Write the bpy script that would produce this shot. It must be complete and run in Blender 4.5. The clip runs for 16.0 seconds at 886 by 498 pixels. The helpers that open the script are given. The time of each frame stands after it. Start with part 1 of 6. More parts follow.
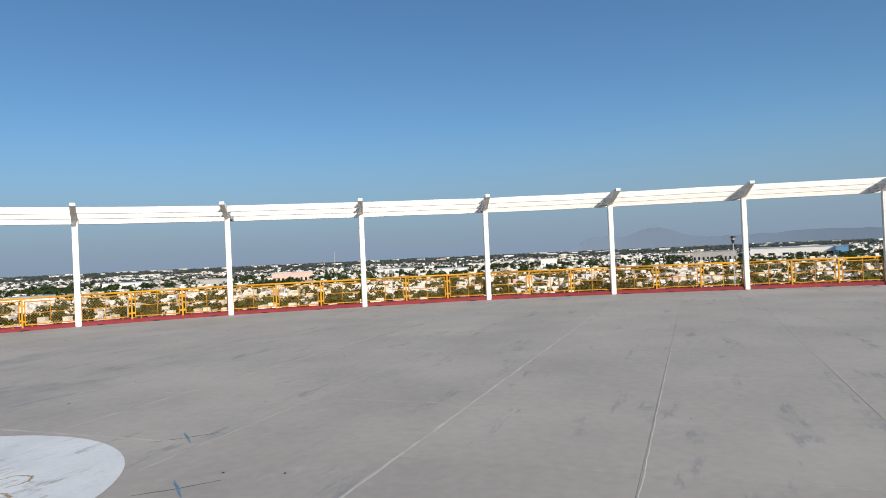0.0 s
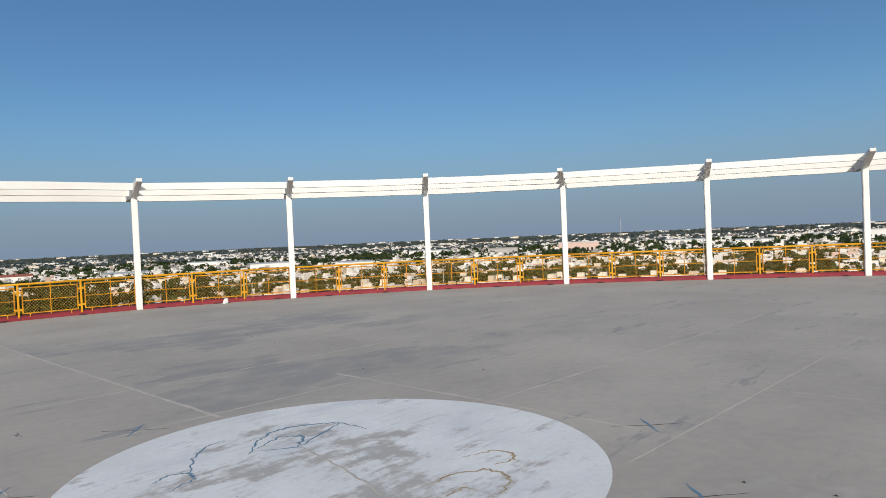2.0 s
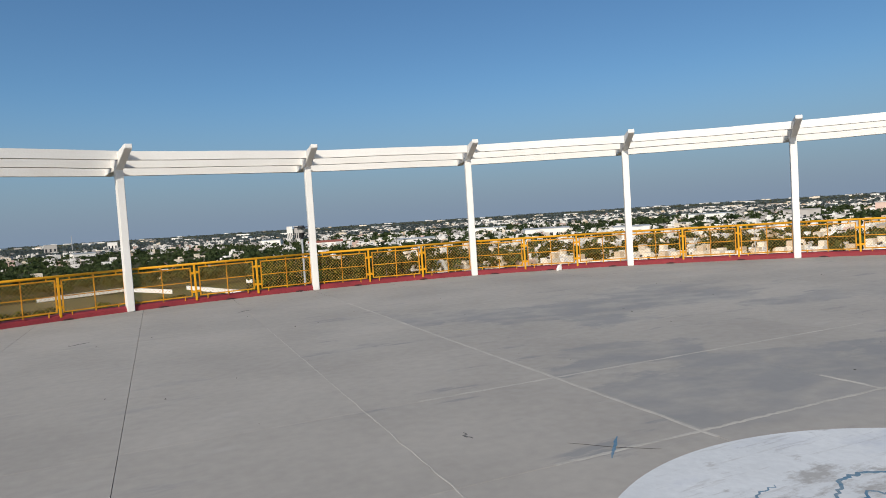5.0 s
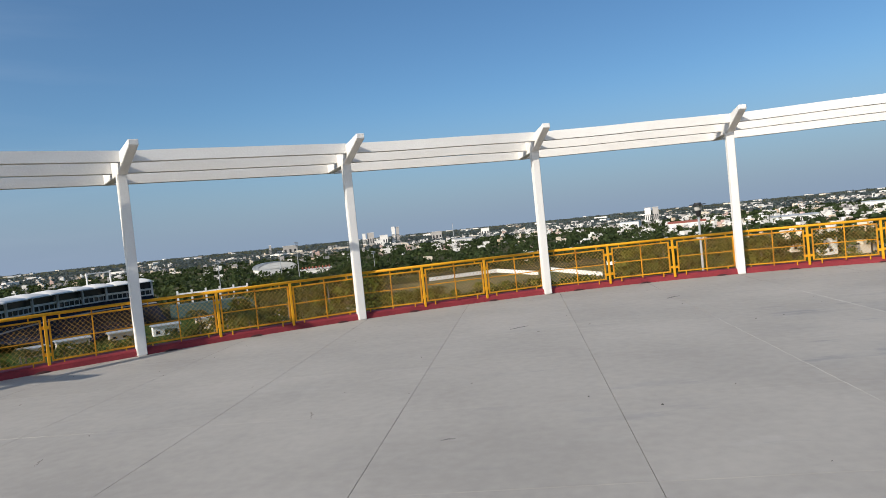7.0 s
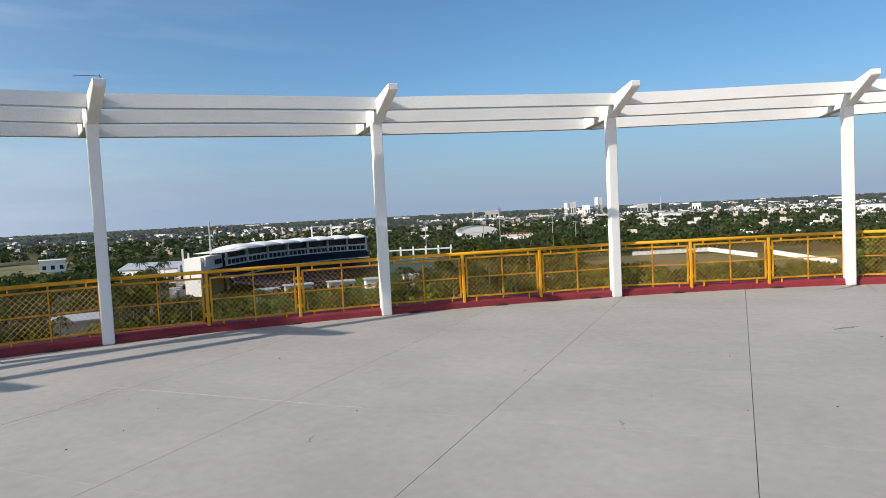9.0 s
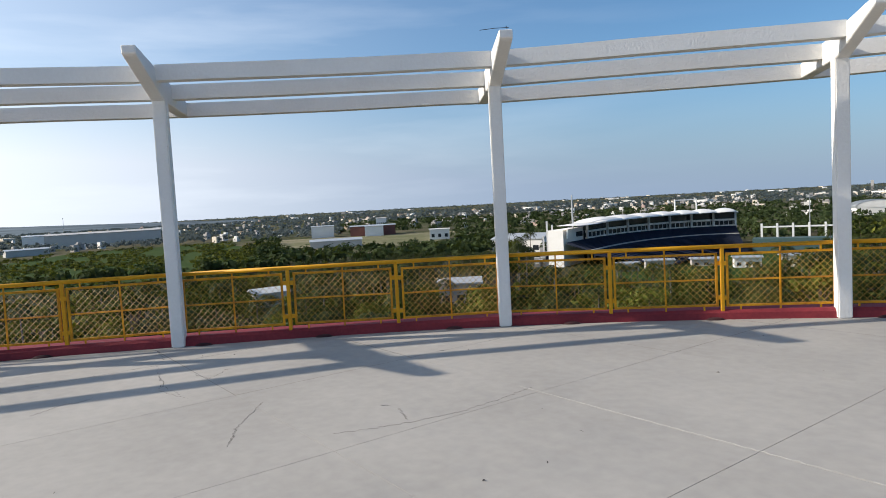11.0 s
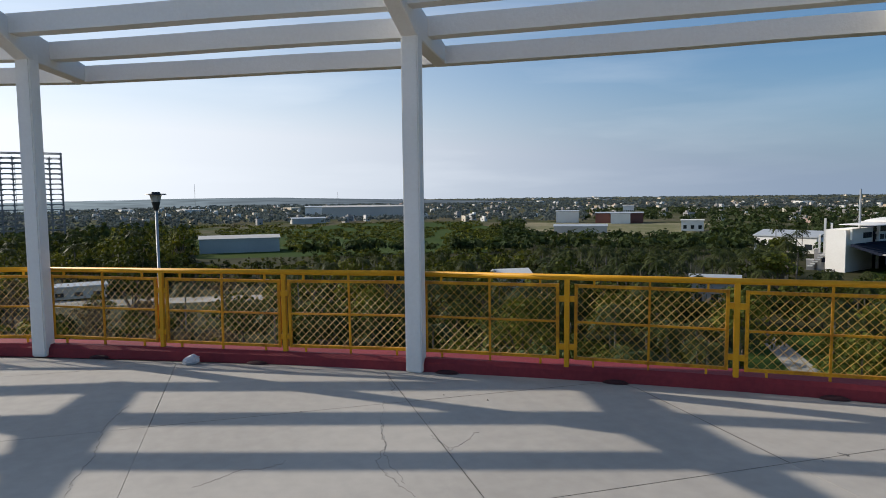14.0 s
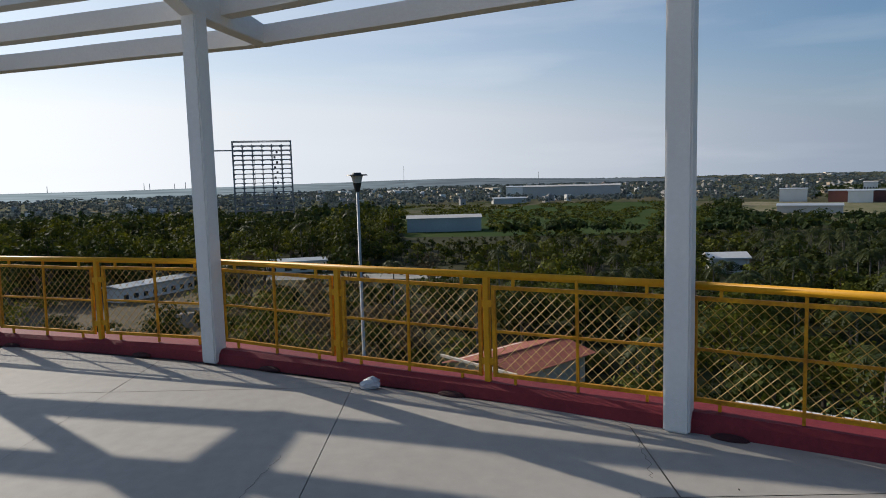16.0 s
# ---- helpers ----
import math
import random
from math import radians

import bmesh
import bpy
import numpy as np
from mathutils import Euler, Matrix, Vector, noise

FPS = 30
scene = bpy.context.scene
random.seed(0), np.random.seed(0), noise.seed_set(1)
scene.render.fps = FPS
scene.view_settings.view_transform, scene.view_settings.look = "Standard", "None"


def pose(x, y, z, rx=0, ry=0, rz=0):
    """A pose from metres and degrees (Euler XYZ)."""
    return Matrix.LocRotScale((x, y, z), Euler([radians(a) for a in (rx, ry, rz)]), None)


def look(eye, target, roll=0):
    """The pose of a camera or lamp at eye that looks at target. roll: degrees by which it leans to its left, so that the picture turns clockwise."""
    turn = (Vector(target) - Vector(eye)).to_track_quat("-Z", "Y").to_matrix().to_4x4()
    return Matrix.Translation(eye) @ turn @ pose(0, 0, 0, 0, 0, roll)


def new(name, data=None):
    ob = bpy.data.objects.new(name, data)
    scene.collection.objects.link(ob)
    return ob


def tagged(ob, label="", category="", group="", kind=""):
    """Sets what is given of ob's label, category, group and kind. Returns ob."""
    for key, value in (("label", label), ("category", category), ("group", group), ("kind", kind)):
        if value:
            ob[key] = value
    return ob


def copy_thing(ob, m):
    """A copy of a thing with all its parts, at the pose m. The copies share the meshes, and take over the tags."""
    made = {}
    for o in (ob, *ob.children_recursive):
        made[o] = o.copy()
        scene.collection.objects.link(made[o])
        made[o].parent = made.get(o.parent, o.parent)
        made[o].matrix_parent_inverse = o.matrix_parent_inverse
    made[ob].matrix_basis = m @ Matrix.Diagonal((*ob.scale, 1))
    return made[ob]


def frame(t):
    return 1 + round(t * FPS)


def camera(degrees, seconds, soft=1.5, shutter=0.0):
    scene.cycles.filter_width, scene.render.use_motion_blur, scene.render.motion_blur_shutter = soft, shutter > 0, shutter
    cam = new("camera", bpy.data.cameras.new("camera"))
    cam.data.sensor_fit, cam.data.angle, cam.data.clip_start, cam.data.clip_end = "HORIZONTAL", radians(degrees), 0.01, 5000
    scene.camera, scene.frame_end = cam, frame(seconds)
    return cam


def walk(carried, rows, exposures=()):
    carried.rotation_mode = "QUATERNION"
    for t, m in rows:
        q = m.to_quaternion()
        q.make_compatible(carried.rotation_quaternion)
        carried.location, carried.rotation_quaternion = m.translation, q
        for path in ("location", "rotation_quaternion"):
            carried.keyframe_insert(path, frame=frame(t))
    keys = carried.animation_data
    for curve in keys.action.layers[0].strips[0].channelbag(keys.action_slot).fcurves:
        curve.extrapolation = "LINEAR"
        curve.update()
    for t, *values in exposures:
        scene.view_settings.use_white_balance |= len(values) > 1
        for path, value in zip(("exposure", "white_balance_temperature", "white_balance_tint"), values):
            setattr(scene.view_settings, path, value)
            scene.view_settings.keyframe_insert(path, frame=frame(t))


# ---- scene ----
import collections

cam = camera(66.52, 16.0, 0.9)
PATH = [
    (0.0, pose(3.394, -8.851, 1.595, 90.40, 2.58, 108.37)),
    (0.5, pose(3.303, -9.311, 1.591, 89.25, 2.62, 117.00)),
    (1.0, pose(3.351, -9.733, 1.613, 87.86, 3.62, 123.23)),
    (1.5, pose(3.328, -10.220, 1.600, 89.97, 3.59, 132.22)),
    (2.0, pose(3.321, -10.677, 1.600, 88.93, 2.52, 132.19)),
    (2.5, pose(3.361, -11.056, 1.601, 88.02, 2.70, 131.28)),
    (3.0, pose(3.391, -11.441, 1.605, 88.74, 3.00, 140.06)),
    (3.2, pose(3.403, -11.608, 1.603, 89.18, 2.27, 141.81)),
    (5.3, pose(3.696, -13.449, 1.592, 87.57, 3.48, 160.51)),
    (5.5, pose(3.787, -13.605, 1.588, 88.17, 2.68, 165.33)),
    (6.0, pose(4.045, -14.017, 1.589, 86.82, 3.47, 170.46)),
    (6.5, pose(4.289, -14.355, 1.599, 85.77, 3.58, 171.85)),
    (7.0, pose(4.568, -14.683, 1.608, 88.18, 5.76, 184.57)),
    (7.5, pose(4.870, -14.953, 1.605, 88.57, 2.57, 185.43)),
    (8.0, pose(5.166, -15.294, 1.588, 87.04, 2.29, 187.45)),
    (8.5, pose(5.474, -15.601, 1.589, 88.17, 2.87, 197.85)),
    (9.0, pose(5.819, -15.869, 1.597, 86.76, 2.88, 201.53)),
    (9.5, pose(6.153, -16.245, 1.578, 87.48, 5.29, 207.82)),
    (10.0, pose(6.579, -16.509, 1.591, 86.88, 4.29, 215.93)),
    (10.2, pose(6.739, -16.558, 1.591, 87.03, 3.54, 219.12)),
    (12.3, pose(8.498, -17.402, 1.598, 84.29, 4.36, 243.04)),
    (12.5, pose(8.687, -17.448, 1.579, 84.55, 3.50, 243.14)),
    (13.0, pose(9.132, -17.511, 1.581, 83.75, 0.44, 244.29)),
    (13.5, pose(9.563, -17.651, 1.581, 84.78, 2.47, 251.21)),
    (14.0, pose(10.030, -17.755, 1.599, 85.46, 0.69, 251.88)),
    (14.5, pose(10.502, -17.760, 1.597, 85.68, 0.96, 255.23)),
    (15.0, pose(10.964, -17.808, 1.605, 84.19, 3.50, 264.85)),
    (15.5, pose(11.425, -17.808, 1.578, 83.06, 1.54, 264.23)),
    (16.0, pose(11.912, -17.901, 1.567, 84.07, 1.51, 268.71)),
]
EXPOSURES = [(0.0, -0.05), (1.0, -0.15), (3.0, -0.28), (5.5, -0.18), (6.5, 0.02), (7.0, 0.07), (9.0, 0.32), (10.0, 0.44), (12.5, 0.10), (13.5, 0.05), (15.0, 0.0), (15.5, 0.05), (16.0, -0.26)]
walk(cam, PATH, EXPOSURES)

# ---- sun and sky ----
HAZE_FAR, HAZE_SUN, SKY_TINT = (2.5, 3.3, 4.55), (9.8, 10.3, 11.0), (0.80, 1.02, 1.12)
SUN_AZ, SUN_EL = 47.6, 26.8            # degrees from +x, above the horizon
SUN_FLAT = (math.cos(radians(SUN_AZ)), math.sin(radians(SUN_AZ)), 0.0)
world = bpy.data.worlds.new("sky")
scene.world = world
world.use_nodes = True
wn, wl = world.node_tree.nodes, world.node_tree.links
sky = wn.new("ShaderNodeTexSky")
sky.sky_type = "NISHITA"
sky.sun_disc = False
sky.sun_elevation = radians(SUN_EL)
sky.sun_rotation = radians(90 - SUN_AZ)
sky.altitude = 40
sky.air_density, sky.dust_density, sky.ozone_density = 1.0, 0.6, 4.0


def world_math(op, a, b=None, clamp=False):
    n = wn.new("ShaderNodeMath")
    n.operation, n.use_clamp = op, clamp
    for i, v in enumerate((a, b)):
        if v is None:
            continue
        if isinstance(v, (int, float)):
            n.inputs[i].default_value = v
        else:
            wl.new(v, n.inputs[i])
    return n.outputs[0]


def world_mix(fac, a, b, blend="MIX"):
    n = wn.new("ShaderNodeMix")
    n.data_type, n.blend_type = "RGBA", blend
    for key, v in (("Factor", fac), ("A", a), ("B", b)):
        if isinstance(v, (int, float)):
            n.inputs[key].default_value = v
        elif isinstance(v, tuple):
            n.inputs[key].default_value = (*v, 1)
        else:
            wl.new(v, n.inputs[key])
    return n.outputs["Result"]


# the plain's haze: a slate layer low over the horizon all round, pale towards the sun
coord = wn.new("ShaderNodeTexCoord")
split = wn.new("ShaderNodeSeparateXYZ")
wl.new(coord.outputs["Generated"], split.inputs[0])
dot = wn.new("ShaderNodeVectorMath")
dot.operation = "DOT_PRODUCT"
wl.new(coord.outputs["Generated"], dot.inputs[0])
dot.inputs[1].default_value = SUN_FLAT
low = wn.new("ShaderNodeMapRange")
low.interpolation_type = "SMOOTHSTEP"
wl.new(split.outputs["Z"], low.inputs["Value"])
for key, v in (("From Min", -0.02), ("From Max", 0.20), ("To Min", 1.0), ("To Max", 0.0)):
    low.inputs[key].default_value = v
sunward = wn.new("ShaderNodeMapRange")
sunward.interpolation_type = "SMOOTHSTEP"
wl.new(dot.outputs["Value"], sunward.inputs["Value"])
for key, v in (("From Min", -0.50), ("From Max", 1.0), ("To Min", 0.0), ("To Max", 1.0)):
    sunward.inputs[key].default_value = v
haze = world_mix(world_math("POWER", sunward.outputs["Result"], 2.0), HAZE_FAR, HAZE_SUN)
near_sun = wn.new("ShaderNodeMapRange")
near_sun.interpolation_type = "SMOOTHSTEP"
wl.new(dot.outputs["Value"], near_sun.inputs["Value"])
for key, v in (("From Min", 0.80), ("From Max", 1.0), ("To Min", 0.0), ("To Max", 0.5)):
    near_sun.inputs[key].default_value = v
haze = world_mix(near_sun.outputs["Result"], haze, (14.0, 14.3, 14.6))
amount = world_math("ADD", world_math("MULTIPLY", low.outputs["Result"], 0.95), world_math("MULTIPLY", sunward.outputs["Result"], 0.6), True)
# a faint streak of high cloud
streak = wn.new("ShaderNodeTexNoise")
squash = wn.new("ShaderNodeVectorMath")
squash.operation = "MULTIPLY"
wl.new(coord.outputs["Generated"], squash.inputs[0])
squash.inputs[1].default_value = (2.2, 2.2, 16.0)
wl.new(squash.outputs["Vector"], streak.inputs["Vector"])
streak.inputs["Scale"].default_value, streak.inputs["Detail"].default_value = 1.1, 6.0
veil = wn.new("ShaderNodeMapRange")
wl.new(streak.outputs["Fac"], veil.inputs["Value"])
for key, v in (("From Min", 0.50), ("From Max", 0.72), ("To Min", 0.0), ("To Max", 0.22)):
    veil.inputs[key].default_value = v
veil_low = world_math("MULTIPLY", veil.outputs["Result"], world_math("MULTIPLY", sunward.outputs["Result"], 1.6, True))
opposite = wn.new("ShaderNodeMapRange")
opposite.interpolation_type = "SMOOTHSTEP"
wl.new(dot.outputs["Value"], opposite.inputs["Value"])
for key, v in (("From Min", -1.0), ("From Max", -0.45), ("To Min", 0.16), ("To Max", 0.0)):
    opposite.inputs[key].default_value = v
blue = world_mix(1.0, sky.outputs["Color"], SKY_TINT, "MULTIPLY")
blue = world_mix(opposite.outputs["Result"], blue, (0.0, 0.25, 1.2))
clouded = world_mix(veil_low, world_mix(amount, blue, haze), HAZE_SUN)
wn["Background"].inputs["Strength"].default_value = 0.10
wl.new(clouded, wn["Background"].inputs["Color"])
sun_dir = Vector((SUN_FLAT[0] * math.cos(radians(SUN_EL)), SUN_FLAT[1] * math.cos(radians(SUN_EL)), math.sin(radians(SUN_EL))))
sun_data = bpy.data.lights.new("sun", "SUN")
sun_data.energy, sun_data.angle, sun_data.color = 4.6, radians(0.53), (1.0, 0.91, 0.79)
sun = new("sun", sun_data)
sun.matrix_world = look((0, 0, 60), Vector((0, 0, 60)) - sun_dir)


# ---- materials ----
def material(name, color, color2=None, rough=0.7, metal=0.0, coarse=0.6, fine=14.0, amount=0.5, bump=0.15, vary=0.0, island=False, spec=0.5):
    """A surface whose colour wanders between two tones at a coarse and a fine scale (per metre), with fine relief."""
    m = bpy.data.materials.new(name)
    m.use_nodes = True
    n, l = m.node_tree.nodes, m.node_tree.links
    b = n["Principled BSDF"]
    b.inputs["Roughness"].default_value, b.inputs["Metallic"].default_value = rough, metal
    b.inputs["Specular IOR Level"].default_value = spec
    color2 = color2 or tuple(c * 0.8 for c in color)
    geo = n.new("ShaderNodeNewGeometry")
    na, nb = n.new("ShaderNodeTexNoise"), n.new("ShaderNodeTexNoise")
    for tex, s, d in ((na, coarse, 5.0), (nb, fine, 4.0)):
        l.new(geo.outputs["Position"], tex.inputs["Vector"])
        tex.inputs["Scale"].default_value, tex.inputs["Detail"].default_value = s, d
    add = n.new("ShaderNodeMath")
    add.operation = "MULTIPLY_ADD"
    l.new(na.outputs["Fac"], add.inputs[0])
    add.inputs[1].default_value = 0.65
    half = n.new("ShaderNodeMath")
    half.operation = "MULTIPLY"
    l.new(nb.outputs["Fac"], half.inputs[0])
    half.inputs[1].default_value = 0.35
    l.new(half.outputs[0], add.inputs[2])
    ramp = n.new("ShaderNodeMapRange")
    ramp.inputs["From Min"].default_value, ramp.inputs["From Max"].default_value = 0.5 - 0.25 / max(amount, 0.05) * 0.5, 0.5 + 0.25 / max(amount, 0.05) * 0.5
    l.new(add.outputs[0], ramp.inputs["Value"])
    mix = n.new("ShaderNodeMix")
    mix.data_type = "RGBA"
    mix.inputs["A"].default_value, mix.inputs["B"].default_value = (*color, 1), (*color2, 1)
    l.new(ramp.outputs["Result"], mix.inputs["Factor"])
    out = mix.outputs["Result"]
    if vary:
        rnd = geo.outputs["Random Per Island"] if island else n.new("ShaderNodeObjectInfo").outputs["Random"]
        hsv = n.new("ShaderNodeHueSaturation")
        sc = n.new("ShaderNodeMapRange")
        sc.inputs["To Min"].default_value, sc.inputs["To Max"].default_value = 1 - vary, 1 + vary
        l.new(rnd, sc.inputs["Value"])
        l.new(sc.outputs["Result"], hsv.inputs["Value"])
        l.new(out, hsv.inputs["Color"])
        out = hsv.outputs["Color"]
    l.new(out, b.inputs["Base Color"])
    if bump:
        bp = n.new("ShaderNodeBump")
        bp.inputs["Strength"].default_value, bp.inputs["Distance"].default_value = bump, 0.02
        l.new(nb.outputs["Fac"], bp.inputs["Height"])
        l.new(bp.outputs["Normal"], b.inputs["Normal"])
    return m


M_FLOOR = material("worn_concrete", (0.41, 0.382, 0.342), (0.325, 0.303, 0.272), 0.75, coarse=0.55, fine=9, amount=0.9, bump=0.1, vary=0.03)
def floor_stains(m):
    """Old spills and tyre-dark patches, strong round the painted disc, faint elsewhere."""
    n, l = m.node_tree.nodes, m.node_tree.links
    b = n["Principled BSDF"]
    base = b.inputs["Base Color"].links[0].from_socket
    geo = n.new("ShaderNodeNewGeometry")
    warp = n.new("ShaderNodeMapping")
    warp.inputs["Rotation"].default_value, warp.inputs["Scale"].default_value = (0, 0, 0.5), (0.62, 1.0, 1.0)
    l.new(geo.outputs["Position"], warp.inputs["Vector"])
    big, small = n.new("ShaderNodeTexNoise"), n.new("ShaderNodeTexNoise")
    big.inputs["Scale"].default_value, big.inputs["Detail"].default_value, big.inputs["Roughness"].default_value = 0.42, 8.0, 0.62
    small.inputs["Scale"].default_value, small.inputs["Detail"].default_value = 2.6, 8.0
    drag, scuff = n.new("ShaderNodeMapping"), n.new("ShaderNodeTexNoise")
    drag.inputs["Rotation"].default_value, drag.inputs["Scale"].default_value = (0, 0, 0.75), (0.55, 2.6, 1.0)
    l.new(geo.outputs["Position"], drag.inputs["Vector"])
    scuff.inputs["Scale"].default_value, scuff.inputs["Detail"].default_value, scuff.inputs["Roughness"].default_value = 0.85, 9.0, 0.68
    l.new(drag.outputs["Vector"], scuff.inputs["Vector"])
    l.new(warp.outputs["Vector"], big.inputs["Vector"])
    l.new(warp.outputs["Vector"], small.inputs["Vector"])
    sep = n.new("ShaderNodeSeparateXYZ")
    l.new(geo.outputs["Position"], sep.inputs[0])
    def ranged(sock, a, z, lo=0.0, hi=1.0):
        r = n.new("ShaderNodeMapRange")
        l.new(sock, r.inputs["Value"])
        for key, v in (("From Min", a), ("From Max", z), ("To Min", lo), ("To Max", hi)):
            r.inputs[key].default_value = v
        return r.outputs["Result"]
    def times(p, q):
        r = n.new("ShaderNodeMath")
        r.operation = "MULTIPLY"
        l.new(p, r.inputs[0]), l.new(q, r.inputs[1])
        return r.outputs[0]
    across = n.new("ShaderNodeVectorMath")
    across.operation = "DOT_PRODUCT"
    l.new(geo.outputs["Position"], across.inputs[0])
    across.inputs[1].default_value = (math.cos(radians(-2.1)), math.sin(radians(-2.1)), 0)
    # crisp worn patches on the strip beyond the disc, up to its ridge; faint smudges elsewhere
    strip = times(times(ranged(sep.outputs["Y"], -25.5, -22.5), ranged(sep.outputs["Y"], -16.0, -17.0)),
                  times(ranged(across.outputs["Value"], 0.66, 0.70, 1.0, 0.0), ranged(across.outputs["Value"], -8.0, -4.5)))
    worn = times(times(ranged(big.outputs["Fac"], 0.50, 0.53), strip), ranged(small.outputs["Fac"], 0.36, 0.58, 0.25, 1.0))
    faint = times(ranged(big.outputs["Fac"], 0.54, 0.66, 0.0, 0.22), ranged(small.outputs["Fac"], 0.40, 0.60))
    # dragged scuffs over the old part of the floor, round the disc
    old_part = times(ranged(across.outputs["Value"], 1.5, 6.0, 1.0, 0.12), ranged(sep.outputs["Y"], -27.0, -23.0, 0.2, 1.0))
    dragged = times(times(ranged(scuff.outputs["Fac"], 0.575, 0.625), ranged(small.outputs["Fac"], 0.42, 0.55, 0.2, 1.0)), old_part)
    dark = worn
    for other in (faint, dragged):
        top = n.new("ShaderNodeMath")
        top.operation = "MAXIMUM"
        l.new(dark, top.inputs[0]), l.new(other, top.inputs[1])
        dark = top.outputs[0]
    mix = n.new("ShaderNodeMix")
    mix.data_type = "RGBA"
    l.new(ranged(dark, 0.0, 1.0, 0.0, 0.62), mix.inputs["Factor"])
    l.new(base, mix.inputs["A"])
    mix.inputs["B"].default_value = (0.205, 0.215, 0.225, 1)
    pale = n.new("ShaderNodeMix")
    pale.data_type = "RGBA"
    l.new(times(ranged(small.outputs["Fac"], 0.60, 0.72, 0.0, 0.35), ranged(big.outputs["Fac"], 0.5, 0.4)), pale.inputs["Factor"])
    l.new(mix.outputs["Result"], pale.inputs["A"])
    pale.inputs["B"].default_value = (0.47, 0.45, 0.42, 1)
    l.new(pale.outputs["Result"], b.inputs["Base Color"])


floor_stains(M_FLOOR)
M_CRACK = material("open_crack", (0.035, 0.03, 0.028), rough=0.95, bump=0)
M_SCUFF = material("rubber_scuff", (0.085, 0.085, 0.085), (0.19, 0.18, 0.17), 0.85, coarse=9, fine=70, amount=1.4, bump=0)
M_BROWN = material("brown_outline_paint", (0.30, 0.22, 0.11), (0.45, 0.40, 0.32), 0.85, coarse=6, fine=50, amount=1.2)
M_JOINT = material("joint_sealant", (0.50, 0.475, 0.43), (0.38, 0.36, 0.325), 0.85, coarse=3, fine=40, amount=1)
M_UNDER = material("screed", (0.20, 0.185, 0.17), rough=0.9)
M_DISC = material("chipped_white_paint", (0.70, 0.72, 0.73), (0.62, 0.64, 0.65), 0.7, coarse=1.4, fine=18, amount=1.2)


def worn_paint(m):
    """White paint worn through to the concrete: bare middle, ragged flakes and fine dragged scratches."""
    n, l = m.node_tree.nodes, m.node_tree.links
    b = n["Principled BSDF"]
    base = b.inputs["Base Color"].links[0].from_socket
    geo = n.new("ShaderNodeNewGeometry")

    def cloud(turn, stretch, scale, rough):
        way, tex = n.new("ShaderNodeMapping"), n.new("ShaderNodeTexNoise")
        way.inputs["Rotation"].default_value, way.inputs["Scale"].default_value = (0, 0, turn), stretch
        l.new(geo.outputs["Position"], way.inputs["Vector"])
        l.new(way.outputs["Vector"], tex.inputs["Vector"])
        tex.inputs["Scale"].default_value, tex.inputs["Detail"].default_value, tex.inputs["Roughness"].default_value = scale, 10.0, rough
        return tex.outputs["Fac"]

    def arith(op, p, q):
        r = n.new("ShaderNodeMath")
        r.operation = op
        for i, v in enumerate((p, q)):
            if isinstance(v, (int, float)):
                r.inputs[i].default_value = v
            else:
                l.new(v, r.inputs[i])
        return r.outputs[0]

    def ranged(sock, a, z, lo=0.0, hi=1.0):
        r = n.new("ShaderNodeMapRange")
        l.new(sock, r.inputs["Value"])
        for key, v in (("From Min", a), ("From Max", z), ("To Min", lo), ("To Max", hi)):
            r.inputs[key].default_value = v
        return r.outputs["Result"]

    off = n.new("ShaderNodeVectorMath")
    off.operation = "DISTANCE"
    l.new(geo.outputs["Position"], off.inputs[0])
    off.inputs[1].default_value = (0.55, -14.45, 0)
    middle = ranged(off.outputs["Value"], 0.3, 1.6, 0.055, -0.03)
    flakes = arith("ADD", arith("MULTIPLY", cloud(0.4, (1, 1, 1), 1.5, 0.70), 0.6), arith("MULTIPLY", cloud(-0.7, (0.5, 1.9, 1), 3.2, 0.7), 0.4))
    bare = ranged(arith("ADD", flakes, middle), 0.515, 0.575)
    scratch = arith("MULTIPLY", ranged(cloud(0.9, (0.35, 3.2, 1), 4.0, 0.7), 0.56, 0.64), 0.45)
    grey = n.new("ShaderNodeMix")
    grey.data_type = "RGBA"
    l.new(arith("MAXIMUM", bare, scratch), grey.inputs["Factor"])
    l.new(base, grey.inputs["A"])
    grey.inputs["B"].default_value = (0.395, 0.385, 0.37, 1)
    blue = n.new("ShaderNodeMix")
    blue.data_type = "RGBA"
    l.new(arith("MULTIPLY", ranged(cloud(0.2, (0.8, 1.3, 1), 1.1, 0.6), 0.55, 0.68), 0.35), blue.inputs["Factor"])
    l.new(grey.outputs["Result"], blue.inputs["A"])
    blue.inputs["B"].default_value = (0.36, 0.40, 0.50, 1)
    l.new(blue.outputs["Result"], b.inputs["Base Color"])


worn_paint(M_DISC)
M_WHITE = material("white_masonry_paint", (0.80, 0.79, 0.76), (0.72, 0.70, 0.66), 0.65, coarse=1.2, fine=30, amount=0.6, bump=0.2)
M_CURB = material("red_curb_paint", (0.26, 0.034, 0.042), (0.17, 0.022, 0.030), 0.7, coarse=2, fine=25, amount=0.8, bump=0.2, spec=0.25)
M_DRAIN = material("dark_red_drain", (0.055, 0.012, 0.014), (0.03, 0.01, 0.012), 0.9, coarse=4, fine=30)
M_YEL = material("yellow_enamel", (0.72, 0.355, 0.016), (0.58, 0.265, 0.010), 0.5, coarse=3, fine=30, amount=0.7, bump=0.06, spec=0.2)
